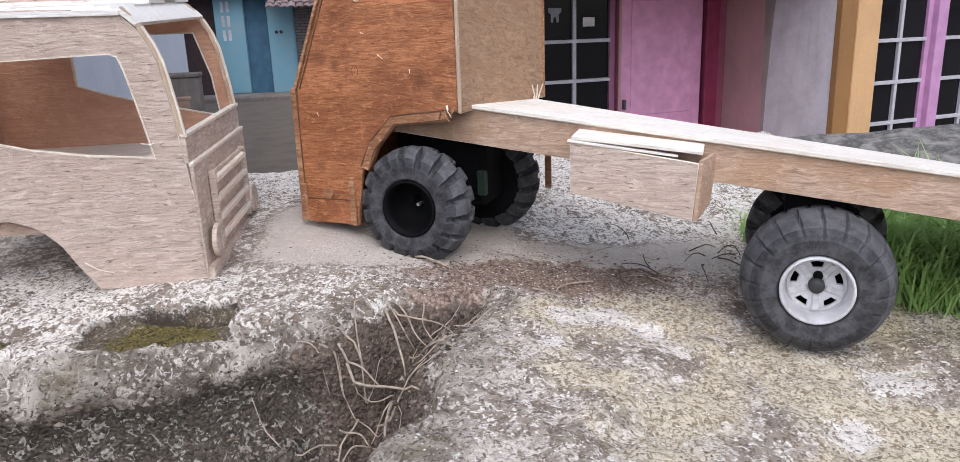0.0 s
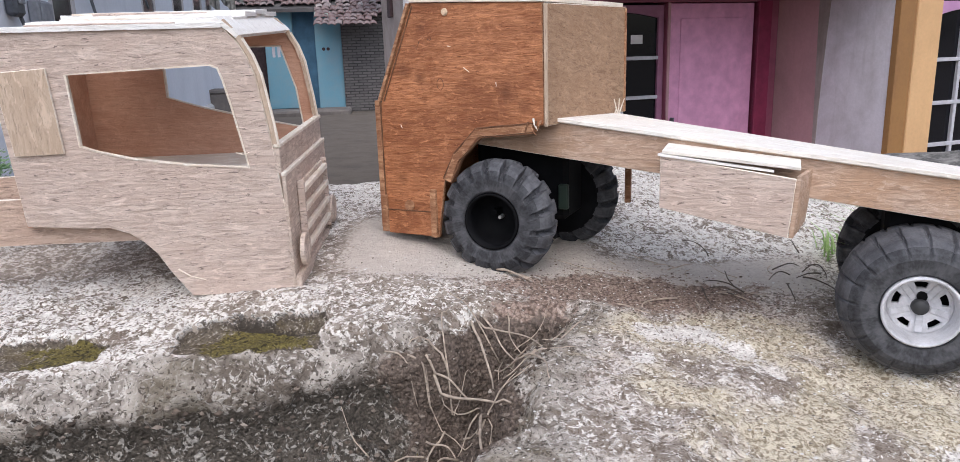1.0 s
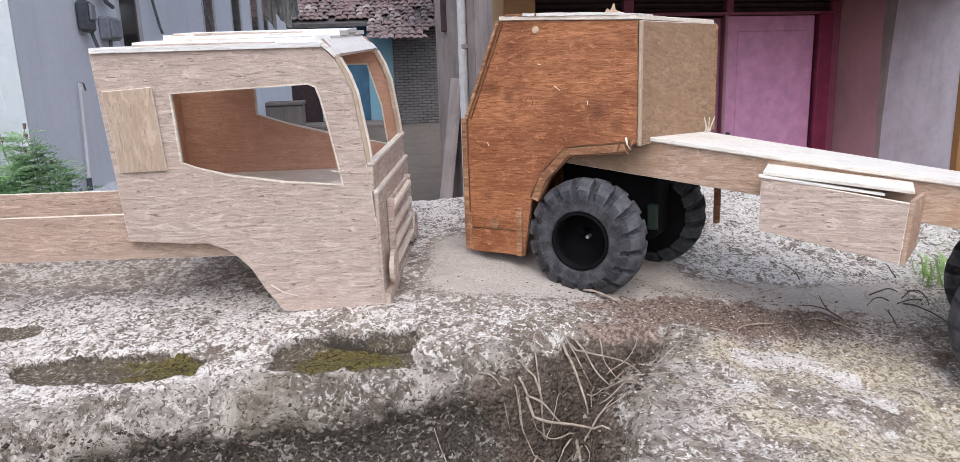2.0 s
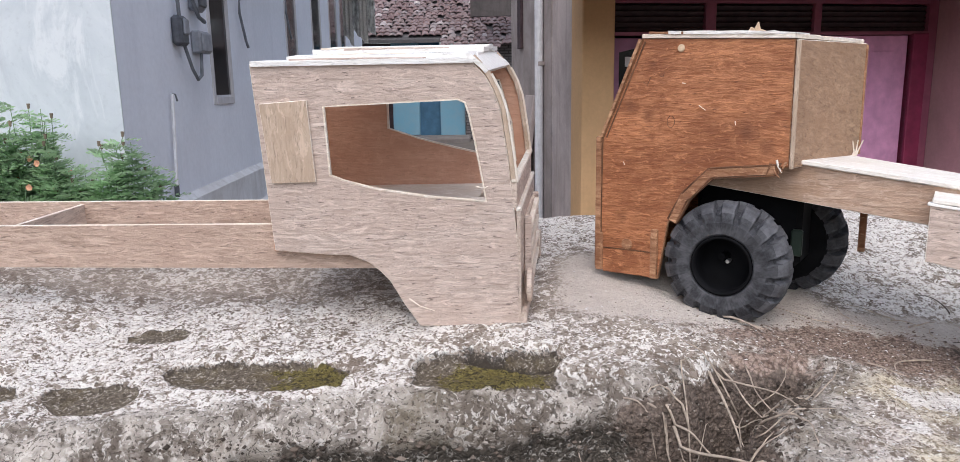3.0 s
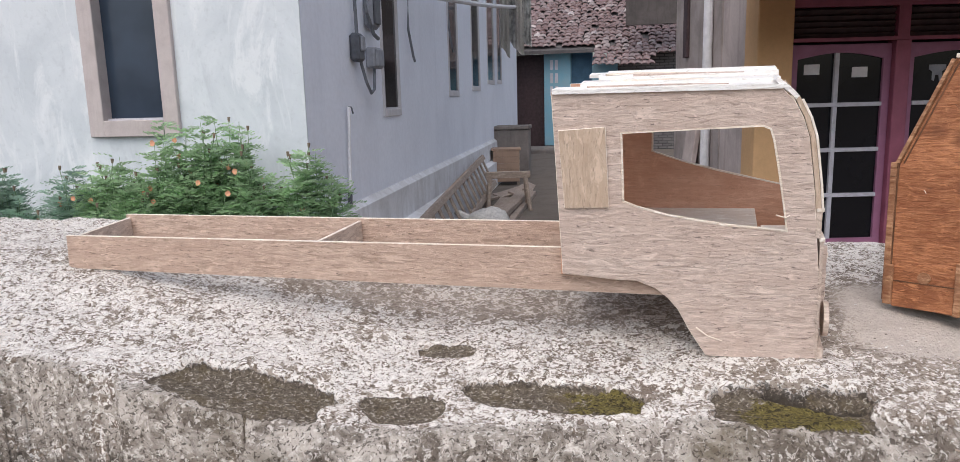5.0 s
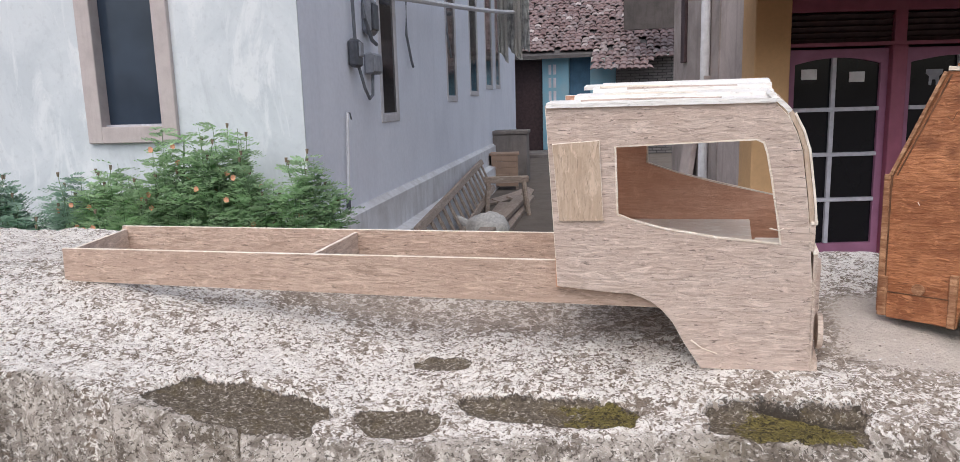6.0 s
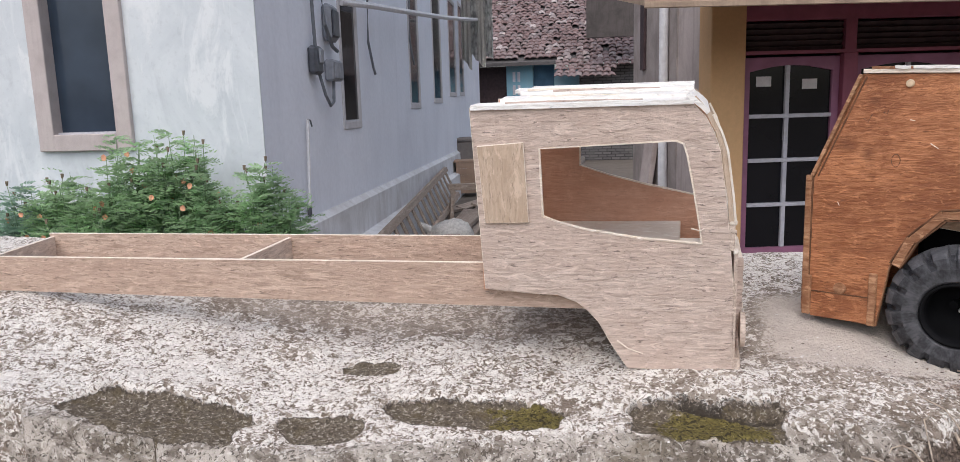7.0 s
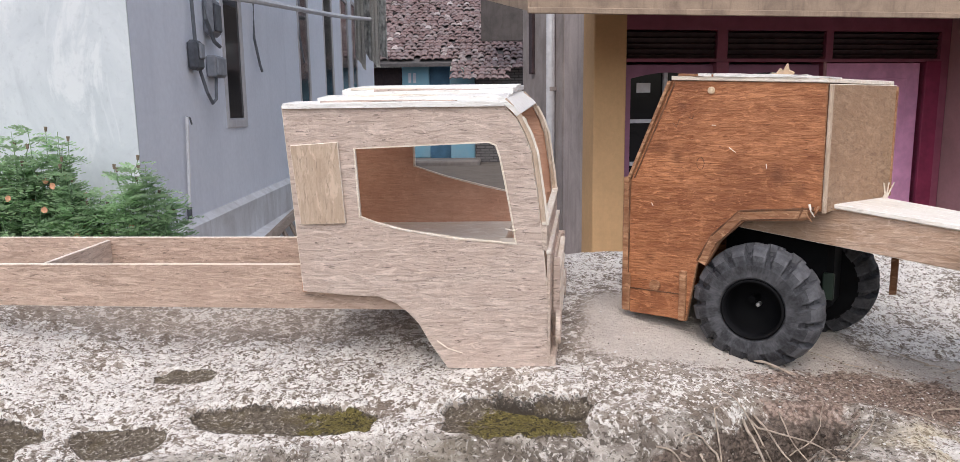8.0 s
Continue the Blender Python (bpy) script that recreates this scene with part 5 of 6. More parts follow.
crate = thing("wooden_crate", pose(-2.25, 11.8, -1.2, 0, 0, 10), "brown wooden crate of scrap boards", "crate")
for k in range(5):
    part("board", box(-0.20, 0.22, -0.22, -0.19, 0.06 + 0.1 * k, 0.157 + 0.1 * k, 0.004), CRATE, crate)
for x in (-0.2, 0.18):
    part("post", box(x, x + 0.05, -0.19, -0.14, 0.0, 0.56, 0.004), TIMBER, crate)
    part("post", box(x, x + 0.05, 0.14, 0.19, 0.0, 0.56, 0.004), TIMBER, crate)
part("top", box(-0.23, 0.25, -0.23, 0.2, 0.56, 0.59, 0.004), CRATE, crate)
for x in (-0.20, 0.19):
    part("side", box(x, x + 0.03, -0.138, 0.138, 0.06, 0.557, 0.004), CRATE, crate)
horse = thing("trestle", pose(-1.72, 9.0, -1.2, 0, 0, 15), "small old timber trestle in the lane", "trestle")
part("beam", box(-0.28, 0.28, -0.05, 0.05, 0.40, 0.48, 0.006), TIMBER, horse)
for x in (-0.22, 0.22):
    for y in (-1, 1):
        part("leg", tube([(x, 0.03 * y, 0.42), (x * 1.2, 0.16 * y, 0.0)], 0.028, sides=6), TIMBER, horse)
for k in range(4):
    q = thing("plank", pose(-2.2 + 0.16 * k, 9.6 + 0.3 * k, -1.18, 12 + 4 * k, 0, 70 + 8 * k), "short scrap plank in a heap", "plank", "scrap planks")
    part("board", box(0, 0.9, -0.07, 0.07, 0.0, 0.04, 0.004), TIMBER, q)

# pink house: local x along its front, local y to its back
pink = thing("house", pose(0.98, 4.7, 0, 0, 0, 12.3), "pink house with panelled glass doors and ochre corner pillars", "house")
doors = [(-0.235, 0.385), (0.435, 1.125), (1.145, 1.885)]
holes = [[(a, -1.2), (b, -1.2), (b, 0.455), (a, 0.455)] for a, b in doors]
lou = [(-0.24, 0.375), (0.445, 1.14), (1.19, 2.0)]
holes += [[(a, 0.475), (b, 0.475), (b, 0.65), (a, 0.65)] for a, b in lou]
part("wall", plate([(-0.24, -1.25), (2.07, -1.25), (2.07, 2.4), (-0.24, 2.4)], [[(p[0] + (0.002 if p[0] < -0.239 else 0), max(p[1], -1.2)) for p in h] for h in holes], 0.0, 0.12, "y"), MAUVE, pink, "mauve painted door frame wall")
part("corner_pillar", box(-0.45, -0.241, -0.03, 0.18, -1.25, 2.4, 0.006), YELLOW, pink, "ochre painted corner pillar")
part("wall", box(-0.44, -0.34, 0.18, 0.62, -1.25, 2.4), SIDEWALL, pink, "stained pale side wall")
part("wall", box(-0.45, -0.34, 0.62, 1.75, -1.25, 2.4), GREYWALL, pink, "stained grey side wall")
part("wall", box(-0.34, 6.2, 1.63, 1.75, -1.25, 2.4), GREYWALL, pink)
part("dark_post", box(-0.475, -0.45, 1.36, 1.46, 0.45, 2.4, 0.004), SLAT, pink)
part("downpipe", tube([(-0.485, 0.80, -1.2), (-0.485, 0.80, 2.3)], 0.032, sides=12), PVC, pink, "white plastic downpipe")
for z in (0.3, 1.2):
    part("pipe_clip", box(-0.50, -0.45, 0.765, 0.835, z, z + 0.03, 0.003), GREYWALL, pink)
# Dark sheet stands in for the unlit room behind the doors.
part("room_back", box(-0.24, 6.2, 0.5, 0.56, -1.25, 2.4), DARK_BACKING, pink)
# louvres over the doors
for a, b in lou:
    fr = part("louvre", box(a, b, 0.075, 0.085, 0.476, 0.649), SLAT, pink, "dark louvred vent")
    for k in range(5):
        z = 0.487 + 0.034 * k
        bm = box(a + 0.004, b - 0.004, -0.006, 0.004, -0.019, 0.019, 0.0)
        bmesh.ops.rotate(bm, cent=(0, 0, 0), matrix=Matrix.Rotation(radians(40), 3, "X"), verts=bm.verts)
        bmesh.ops.translate(bm, vec=(0, 0.035, z), verts=bm.verts)
        part("slat", bm, SLAT, fr)


def glass_door(parent, x0, x1, xm, name="door", rows=(0.09, -0.178, -0.452, -0.72), top=0.355, paint=None):
    """A leaf of a double door: arched panes in white bars over a solid foot."""
    st = 0.045
    n = 12
    curve = []
    for k in range(n + 1):
        t = k / n
        u = x0 + st + (x1 - x0 - 2 * st) * t
        curve.append((u, top + 0.036 * math.sin(math.pi * t)))
    opening = [(x0 + st, rows[-1]), (x1 - st, rows[-1])] + curve[::-1]
    d = part(name, plate([(x0, -1.2), (x1, -1.2), (x1, top + 0.085), (x0, top + 0.085)], [opening], 0.03, 0.07, "y", 0.002), paint or LILAC, parent, "lilac door leaf with barred panes")
    part("pane", box(x0 + st - 0.01, x1 - st + 0.01, 0.05, 0.056, rows[-1] - 0.01, top + 0.045), DARK_GLASS, d, "dark glass")
    part("upright_bar", box(xm - 0.013, xm + 0.013, 0.026, 0.049, rows[-1], top + 0.036, 0.002), MUNTIN, d)
    for z in rows[:-1]:
        part("cross_bar", box(x0 + st, x1 - st, 0.023, 0.0485, z - 0.012, z + 0.012, 0.002), MUNTIN, d)
    part("foot_panel", box(x0 + 0.08, x1 - 0.08, 0.02, 0.031, -1.1, rows[-1] - 0.09, 0.004), PINK_DOOR, d)
    return d


d1 = glass_door(pink, -0.232, 0.365, 0.045)
d2 = glass_door(pink, 0.455, 1.12, 0.792)
for d, spots in ((d1, ((-0.095, 0.298), (0.19, 0.278))), (d2, ((0.915, 0.215),))):
    for u, z in spots:
        part("sticker", box(u - 0.046, u + 0.046, 0.0465, 0.0495, z - 0.03, z + 0.03), PAPER, d, "white paper sticker")
seal = part("sticker", plate([(0.60, 0.31), (0.70, 0.31), (0.70, 0.285), (0.68, 0.27), (0.68, 0.22), (0.665, 0.215), (0.66, 0.25), (0.64, 0.25), (0.635, 0.215), (0.62, 0.22), (0.62, 0.27), (0.60, 0.285)], [], 0.0465, 0.0495, "y"), METER_GREY, d2, "grey sticker of a plain shape")
part("centre_post", box(0.366, 0.454, -0.012, 0.08, -1.2, 0.455, 0.004), MAUVE, pink)
pd = part("door", box(1.15, 1.88, 0.03, 0.07, -1.2, 0.45, 0.004), PINK_DOOR, pink, "plain pink painted door")
part("door_handle", box(1.185, 1.205, 0.0, 0.032, -0.40, -0.33, 0.004), METER, pd, "dark door handle")
for z0, z1 in ((-1.1, -0.55), (-0.45, 0.35)):
    part("door_panel", box(1.25, 1.78, 0.022, 0.031, z0, z1, 0.006), PINK_DOOR, pd)
part("door_frame", box(1.128, 1.149, -0.01, 0.08, -1.2, 0.455, 0.003), PINK_WALL, pink)
part("door_frame", box(1.885, 2.0, -0.02, 0.1, -1.2, 0.46, 0.004), CRIMSON, pink, "crimson door frame")
# the wing that stands forward
part("wing_wall", box(2.071, 2.19, -0.43, -0.001, -1.25, 2.4), PINK_WALL, pink, "pink return wall")
part("wing_wall", box(2.072, 2.19, -0.98, -0.431, -1.25, 2.4), PALEWALL, pink, "pale stained return wall")
part("drip_stain", plate([(-0.43, -0.9), (-0.415, -0.9), (-0.40, -0.2), (-0.385, 0.3), (-0.38, 1.0), (-0.38, 2.4), (-0.52, 2.4), (-0.495, 0.6), (-0.47, 0.25), (-0.455, 0.0), (-0.44, -0.3)], [], 2.068, 2.074, "x"), GREYWALL, pink, "dark damp streak")
# Brown strip stands in for the shaded side of the ochre pillar.
part("wing_pillar", box(2.066, 2.195, -1.03, -0.981, -1.25, 2.4, 0.004), SHADED_OCHRE, pink, "darker side of the ochre pillar, its shade put into the colour")
part("corner_pillar", box(2.196, 2.40, -1.04, -0.86, -1.25, 2.4, 0.006), YELLOW, pink, "ochre painted pillar")
part("wing_wall", plate([(2.40, -1.25), (6.2, -1.25), (6.2, 2.4), (2.40, 2.4)], [[(2.41, -1.2), (3.68, -1.2), (3.68, 0.46), (2.41, 0.46)]], -1.0, -0.88, "y"), PINK_WALL, pink, "pink wing wall")
wing = new("wing_doors")
wing.parent = pink
wing.matrix_local = pose(0, -1.0, 0)
for x0, x1, xm in ((2.412, 2.975, 2.685), (3.075, 3.67, 3.37)):
    glass_door(wing, x0, x1, xm, rows=(0.028, -0.245, -0.515, -0.79), top=0.30, paint=PALE_LILAC)
part("centre_post", box(2.976, 3.074, -0.012, 0.08, -1.2, 0.455, 0.004), PALE_LILAC, wing)
# porch roof and its edge board
# Brought forward along the camera's sight lines so the roof shades the doors.
part("porch_roof", plate([(-1.03, 0.69), (0.0, 0.88), (0.0, 0.93), (-1.03, 0.745)], [], -1.115, 2.06, "x"), EAVE, pink)
part("eave_board", box(-1.117, 2.06, -1.05, -1.031, 0.614, 0.755, 0.004), EAVE, pink, "weathered brown eave board")
part("eave_board", plate([(-1.05, 0.614), (0.0, 0.815), (0.0, 0.94), (-1.05, 0.755)], [], -1.13, -1.117, "x"), EAVE, pink, "weathered brown eave board")
part("eave_lath", box(-1.133, 2.06, -1.064, -1.051, 0.602, 0.63, 0.003), EAVE, pink)
# Unseen roof, its reach set for the shade it casts on the wing.
part("wing_roof", box(2.08, 6.4, -1.15, 1.5, 1.0, 1.08, 0.01), EAVE, pink)
part("roof", box(-0.6, 6.4, -0.2, 2.2, 2.4, 2.5, 0.01), EAVE, pink)
lean_board = thing("board", pose(0.98, 4.7, 0, 0, 0, 12.3) @ pose(-0.62, 1.15, -1.2, 0, 8, 0), "pale board leaning against the grey wall", "board")
part("board", box(-0.02, 0.02, -0.12, 0.12, 0.0, 1.3, 0.004), SIDEWALL, lean_board)

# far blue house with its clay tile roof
# Placed and scaled 1.4 outward from the eye to fit the camera's view.
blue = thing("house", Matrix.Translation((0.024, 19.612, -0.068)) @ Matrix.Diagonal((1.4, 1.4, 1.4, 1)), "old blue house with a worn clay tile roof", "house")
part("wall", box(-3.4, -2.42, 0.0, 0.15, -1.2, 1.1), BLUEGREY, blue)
# Solid dark board stands in for the shade inside the doorway.
part("door", box(-2.42, -1.86, 0.10, 0.14, -0.8, 0.98), SLAT, blue, "dark board in place of the open doorway's shade")
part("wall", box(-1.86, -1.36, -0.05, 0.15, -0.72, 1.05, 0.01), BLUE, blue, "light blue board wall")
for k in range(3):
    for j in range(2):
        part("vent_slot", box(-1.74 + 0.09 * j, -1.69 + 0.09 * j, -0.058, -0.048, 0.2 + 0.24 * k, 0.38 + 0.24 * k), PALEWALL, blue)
# The recess has a darker blue than the boards beside it.
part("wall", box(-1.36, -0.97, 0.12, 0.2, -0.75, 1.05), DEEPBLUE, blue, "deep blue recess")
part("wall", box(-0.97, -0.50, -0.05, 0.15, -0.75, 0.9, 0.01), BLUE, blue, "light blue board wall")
# Dark discs stand in for the shade inside two vent holes.
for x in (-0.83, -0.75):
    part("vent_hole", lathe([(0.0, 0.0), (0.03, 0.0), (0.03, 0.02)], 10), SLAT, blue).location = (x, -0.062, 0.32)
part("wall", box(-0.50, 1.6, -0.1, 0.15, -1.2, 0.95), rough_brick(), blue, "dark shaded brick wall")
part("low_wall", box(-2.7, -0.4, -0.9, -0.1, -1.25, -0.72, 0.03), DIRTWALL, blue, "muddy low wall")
part("roof", finish(plate([(-0.3, 1.02), (3.2, 3.05), (3.2, 2.99), (-0.3, 0.96)], [], -2.6, 0.7, "x")), DARK_BACKING, blue)
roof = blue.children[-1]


def tile_mesh():
    bm = bmesh.new()
    n = 6
    w, ln, th = 0.122, 0.172, 0.012
    rows = []
    for y in (0.0, ln):
        top, bot = [], []
        for k in range(n + 1):
            t = k / n
            z = 0.026 * math.sin(t * math.pi) + (0.010 if y == 0 else 0.0)
            top.append(bm.verts.new((w * (t - 0.5), y, z + th)))
            bot.append(bm.verts.new((w * (t - 0.5), y, z)))
        rows.append((top, bot))
    (t0, b0), (t1, b1) = rows
    for k in range(n):
        bm.faces.new((t0[k], t0[k + 1], t1[k + 1], t1[k]))
        bm.faces.new((b0[k + 1], b0[k], b1[k], b1[k + 1]))
        bm.faces.new((t0[k + 1], t0[k], b0[k], b0[k + 1]))
    finish(bm)
    me = bpy.data.meshes.new("tile")
    bm.to_mesh(me)
    bm.free()
    me.materials.append(TILE)
    return me


TM = tile_mesh()
rt = random.Random(4)
slope = math.degrees(math.atan2(2.12, 3.65))
cs, sn = math.cos(radians(slope)), math.sin(radians(slope))
upper_v, upper_f = [], []
for j in range(-4, 34):
    for i in range(27):
        x = -2.5 + 0.118 * i + 0.02 * (j % 2) + rt.uniform(-0.012, 0.012)
        if (j < 2 and x < -0.9) or (j < -1 and x > 0.1) or rt.random() < 0.03:
            continue
        u = 0.13 * j + rt.uniform(-0.022, 0.014)
        m = pose(x, -0.47 + u * cs, 0.945 + u * sn + rt.uniform(0, 0.01), slope - 4 + rt.uniform(-5, 5), rt.uniform(-6, 6), rt.uniform(-9, 9))
        if j < 6:
            t = new("tile", TM)
            t.parent = roof
            t.matrix_local = m
        else:
            k = len(upper_v)
            upper_v += [tuple(m @ v.co) for v in TM.vertices]
            upper_f += [[k + q for q in p.vertices] for p in TM.polygons]
me = bpy.data.meshes.new("upper_tiles")
me.from_pydata(upper_v, [], upper_f)
me.materials.append(TILE_UP)
tagged(new("upper_tiles", me), kind="stuff").parent = roof
# pale tile ends stacked along the verge
for j in range(13):
    for q in range(3):
        t = new("verge_tile", TM)
        t.parent = roof
        u = 0.13 * j
        t.matrix_local = pose(-2.42 - 0.07 * q, -0.5 + u * cs, 0.99 + u * sn + 0.03 * q, slope + rt.uniform(-6, 6), rt.uniform(-8, 8), 60 + rt.uniform(-12, 12))
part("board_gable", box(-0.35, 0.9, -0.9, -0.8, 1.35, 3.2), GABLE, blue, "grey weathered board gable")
cl = thing("hanging_cloth", pose(-2.27, 12.6, -0.02), "faded dark and pale cloths hanging under the eaves", "cloth")
for k in range(4):
    bm = bmesh.new()
    rows = []
    for a in range(9):
        rows.append([bm.verts.new((-0.17 + 0.12 * k + 0.02 * a, 0.05 * math.sin(1.9 * a + k) + 0.04 * k, 2.3 - (1.25 - 0.13 * (k % 2)) * c / 8 + 0.03 * math.sin(0.7 * a + k) - 0.02 * a)) for c in range(9)])
    for p, q in zip(rows, rows[1:]):
        for c in range(8):
            bm.faces.new((p[c], p[c + 1], q[c + 1], q[c]))
    bmesh.ops.solidify(bm, geom=bm.faces[:], thickness=0.01)
    part("cloth", finish(bm), CLOTH if k % 2 else SACK, cl, smooth=True)


# ---- plants ----
def leaf_plant(x, y, top, rad, seed, mat, flowers, fern=False):
    rr = random.Random(seed)
    pl = thing("flowering_plant" if not fern else "leafy_plant", pose(x, y, -1.2), "feathery green plant with orange flowers by the white wall" if flowers else "feathery green plant by the white wall", "plant", "plants by the house")
    stems, leaves = bmesh.new(), bmesh.new()
    hgt = top + 1.2
    tips = []
    for s in range(int(34 * rad / 0.25)):
        a, d = rr.uniform(0, 6.28), rad * math.sqrt(rr.random())
        h = hgt * (1 - 0.28 * (d / rad) ** 2) * rr.uniform(0.82, 1.0)
        p0 = Vector((0.35 * d * math.cos(a), 0.35 * d * math.sin(a), 0))
        p2 = Vector((d * math.cos(a), 0.7 * d * math.sin(a), h))
        p1 = (p0 + p2) / 2 + Vector((rr.uniform(-.04, .04), rr.uniform(-.04, .04), 0.03))
        tube([p0, p1, p2], 0.004, 0.0015, 4, stems)
        tips.append(p2)
        for k in range(36):
            t = rr.uniform(0.40, 1.0)
            base = p1.lerp(p2, (t - 0.4) / 0.6)
            b = rr.uniform(0, 6.28)
            out = Vector((math.cos(b), math.sin(b), rr.uniform(0.0, 0.8))).normalized()
            ln = rr.uniform(0.07, 0.13)
            sidev = out.cross(Vector((0, 0, 1))).normalized()
            for q in range(7):
                c = base + out * ln * (0.25 + 0.12 * q) + Vector((0, 0, -0.04 * (q / 7) ** 2))
                sg = 1 if q % 2 else -1
                tip = c + sidev * sg * 0.034 * (1 - 0.07 * q) + out * 0.018
                w = out * 0.013
                m = (c + tip) / 2 + Vector((0, 0, 0.004))
                vs = [leaves.verts.new(v) for v in (c, m + w, tip, m - w)]
                leaves.faces.new(vs)
    part("stem", stems, STEM, pl)
    part("foliage", leaves, mat, pl)
    for k in range(flowers):
        tp = rr.choice(tips) + Vector((rr.uniform(-.03, .03), rr.uniform(-0.12, -0.02), rr.uniform(-0.22, 0.02)))
        bm = bmesh.new()
        for q in range(9):
            a = 6.283 * q / 9
            o = Vector((math.cos(a), -0.3, math.sin(a)))
            t = Vector((-math.sin(a), 0, math.cos(a)))
            r = rr.uniform(0.012, 0.018)
            bm.faces.new([bm.verts.new(tp + v) for v in (Vector((0, 0, 0)), o * r * 0.7 + t * 0.008, o * r, o * r * 0.7 - t * 0.008)])
        part("flower", bm, FLOWER, pl, "orange flower")
    for k in range(9):
        tp = rr.choice(tips) - Vector((0, 0, 0.03))
        up = tp + Vector((rr.uniform(-.03, .03), 0, rr.uniform(0.05, 0.11)))
        bud = part("bud", tube([tp, tp.lerp(up, 0.6), up], 0.002, 0.002, 5), STEM, pl)
        part("bud_head", tube([up, up + Vector((0.001, 0, 0.011)), up + Vector((0.002, 0, 0.024))], 0.005, 0.008, 6), BUD, bud, "brownish flower bud")
    return pl


leaf_plant(-3.55, 3.35, -0.10, 0.24, 1, LEAF_DARK, 0)
leaf_plant(-3.15, 3.42, -0.09, 0.24, 2, LEAF_DARK, 3)
leaf_plant(-2.85, 3.40, -0.03, 0.24, 3, LEAF, 6)
leaf_plant(-2.55, 3.45, 0.13, 0.30, 4, LEAF, 11)
leaf_plant(-2.27, 3.48, 0.16, 0.28, 5, LEAF, 12)
leaf_plant(-2.08, 3.42, 0.02, 0.18, 6, LEAF, 5)
leaf_plant(-1.76, 3.45, -0.03, 0.21, 7, LEAF, 1)


def grass_patch(cx, cy, rx, ry, count, h0, h1, seed, label):
    rr = random.Random(seed)
    bm = bmesh.new()
    for k in range(count):
        a, d = rr.uniform(0, 6.28), math.sqrt(rr.random())
        x, y = cx + rx * d * math.cos(a), cy + ry * d * math.sin(a)
        z = float(ground_height(x, y, False)) - 0.003
        h, b = rr.uniform(h0, h1), rr.uniform(0, 6.28)
        lean_ = rr.uniform(0.3, 1.7) * h
        w = rr.uniform(0.0005, 0.0012)
        sd = Vector((-math.sin(b), math.cos(b), 0)) * w
        p = [Vector((x, y, z)), Vector((x + 0.35 * lean_ * math.cos(b), y + 0.35 * lean_ * math.sin(b), z + 0.62 * h)), Vector((x + lean_ * math.cos(b), y + lean_ * math.sin(b), z + h * rr.uniform(0.75, 1.0)))]
        v = [bm.verts.new(q) for q in (p[0] - sd, p[0] + sd, p[1] + sd * 0.9, p[1] - sd * 0.9, p[2])]
        bm.faces.new(v[:4])
        bm.faces.new((v[3], v[2], v[4]))
    return tagged(part("grass", bm, GRASS), label, "grass", kind="stuff")


grass_patch(0.575, 0.425, 0.10, 0.08, 4600, 0.030, 0.085, 11, "lush green grass beside the rear wheel")
grass_patch(0.468, 0.525, 0.024, 0.026, 60, 0.012, 0.034, 12, "small tuft of green grass on the concrete")

# low dark rock behind the grass
bm = lump(0.62, 0.22, 0.10, 9.0, 0.24, 64)
for v in bm.verts:
    if v.co.z < -0.025:
        v.co.z = -1.115
rock = part("boulder", bm, ROCK, None, smooth=True)
rock.matrix_world = pose(1.22, 0.80, -0.104, 0, 0, -25)
tagged(rock, "low dark weathered rock with pale lichen behind the grass", "rock")

# dry roots in the cleft, and twigs on the concrete
rr = random.Random(21)


def root_line(x, y, ang, ln, r, arch, name="dry_root", label="thin dry root tangled in the earth cleft", group="roots in the cleft", mat=None):
    """A bent root or twig that follows the ground and arches a little over it."""
    pts, h, n = [], ang, 9
    bend = rr.uniform(-0.10, 0.10)
    for k in range(n):
        h += bend + rr.uniform(-0.2, 0.2)
        x, y = x + math.cos(h) * ln / n, y + math.sin(h) * ln / n
        pts.append([x, y, float(ground_height(x, y, False)) + r])
    for k in range(n):
        lo, hi = max(0, k - 2), min(n, k + 3)
        pts[k].append(sum(p[2] for p in pts[lo:hi]) / (hi - lo) + arch * math.sin(math.pi * k / (n - 1)) + 0.002)
    ob = part(name, tube([(p[0], p[1], max(p[2], p[3])) for p in pts], r, r * 0.5, 5), mat or DRYROOT, None, smooth=True)
    return tagged(ob, label, "root" if "root" in name else "twig", group)


def arching_root(x, y, ang, ln, r, lift):
    """A pale root that springs out of one side of the cleft, bows over its floor and dips back."""
    pts, h, n = [], ang, 11
    bend = rr.uniform(-0.2, 0.2)
    for k in range(n):
        h += bend + rr.uniform(-0.45, 0.45)
        x, y = x + math.cos(h) * ln / n, y + math.sin(h) * ln / n
        around = [float(ground_height(x + dx, y + dy, False)) for dx in (-0.015, 0, 0.015) for dy in (-0.015, 0, 0.015)]
        pts.append((x, y, max(sum(around) / 9, float(ground_height(x, y, False)) + r) + lift * math.sin(math.pi * k / (n - 1))))
    ob = part("dry_root", tube(pts, r, r * 0.45, 6), DRYROOT, None, smooth=True)
    return tagged(ob, "pale dry root tangled in the earth cleft", "root", "roots in the cleft")


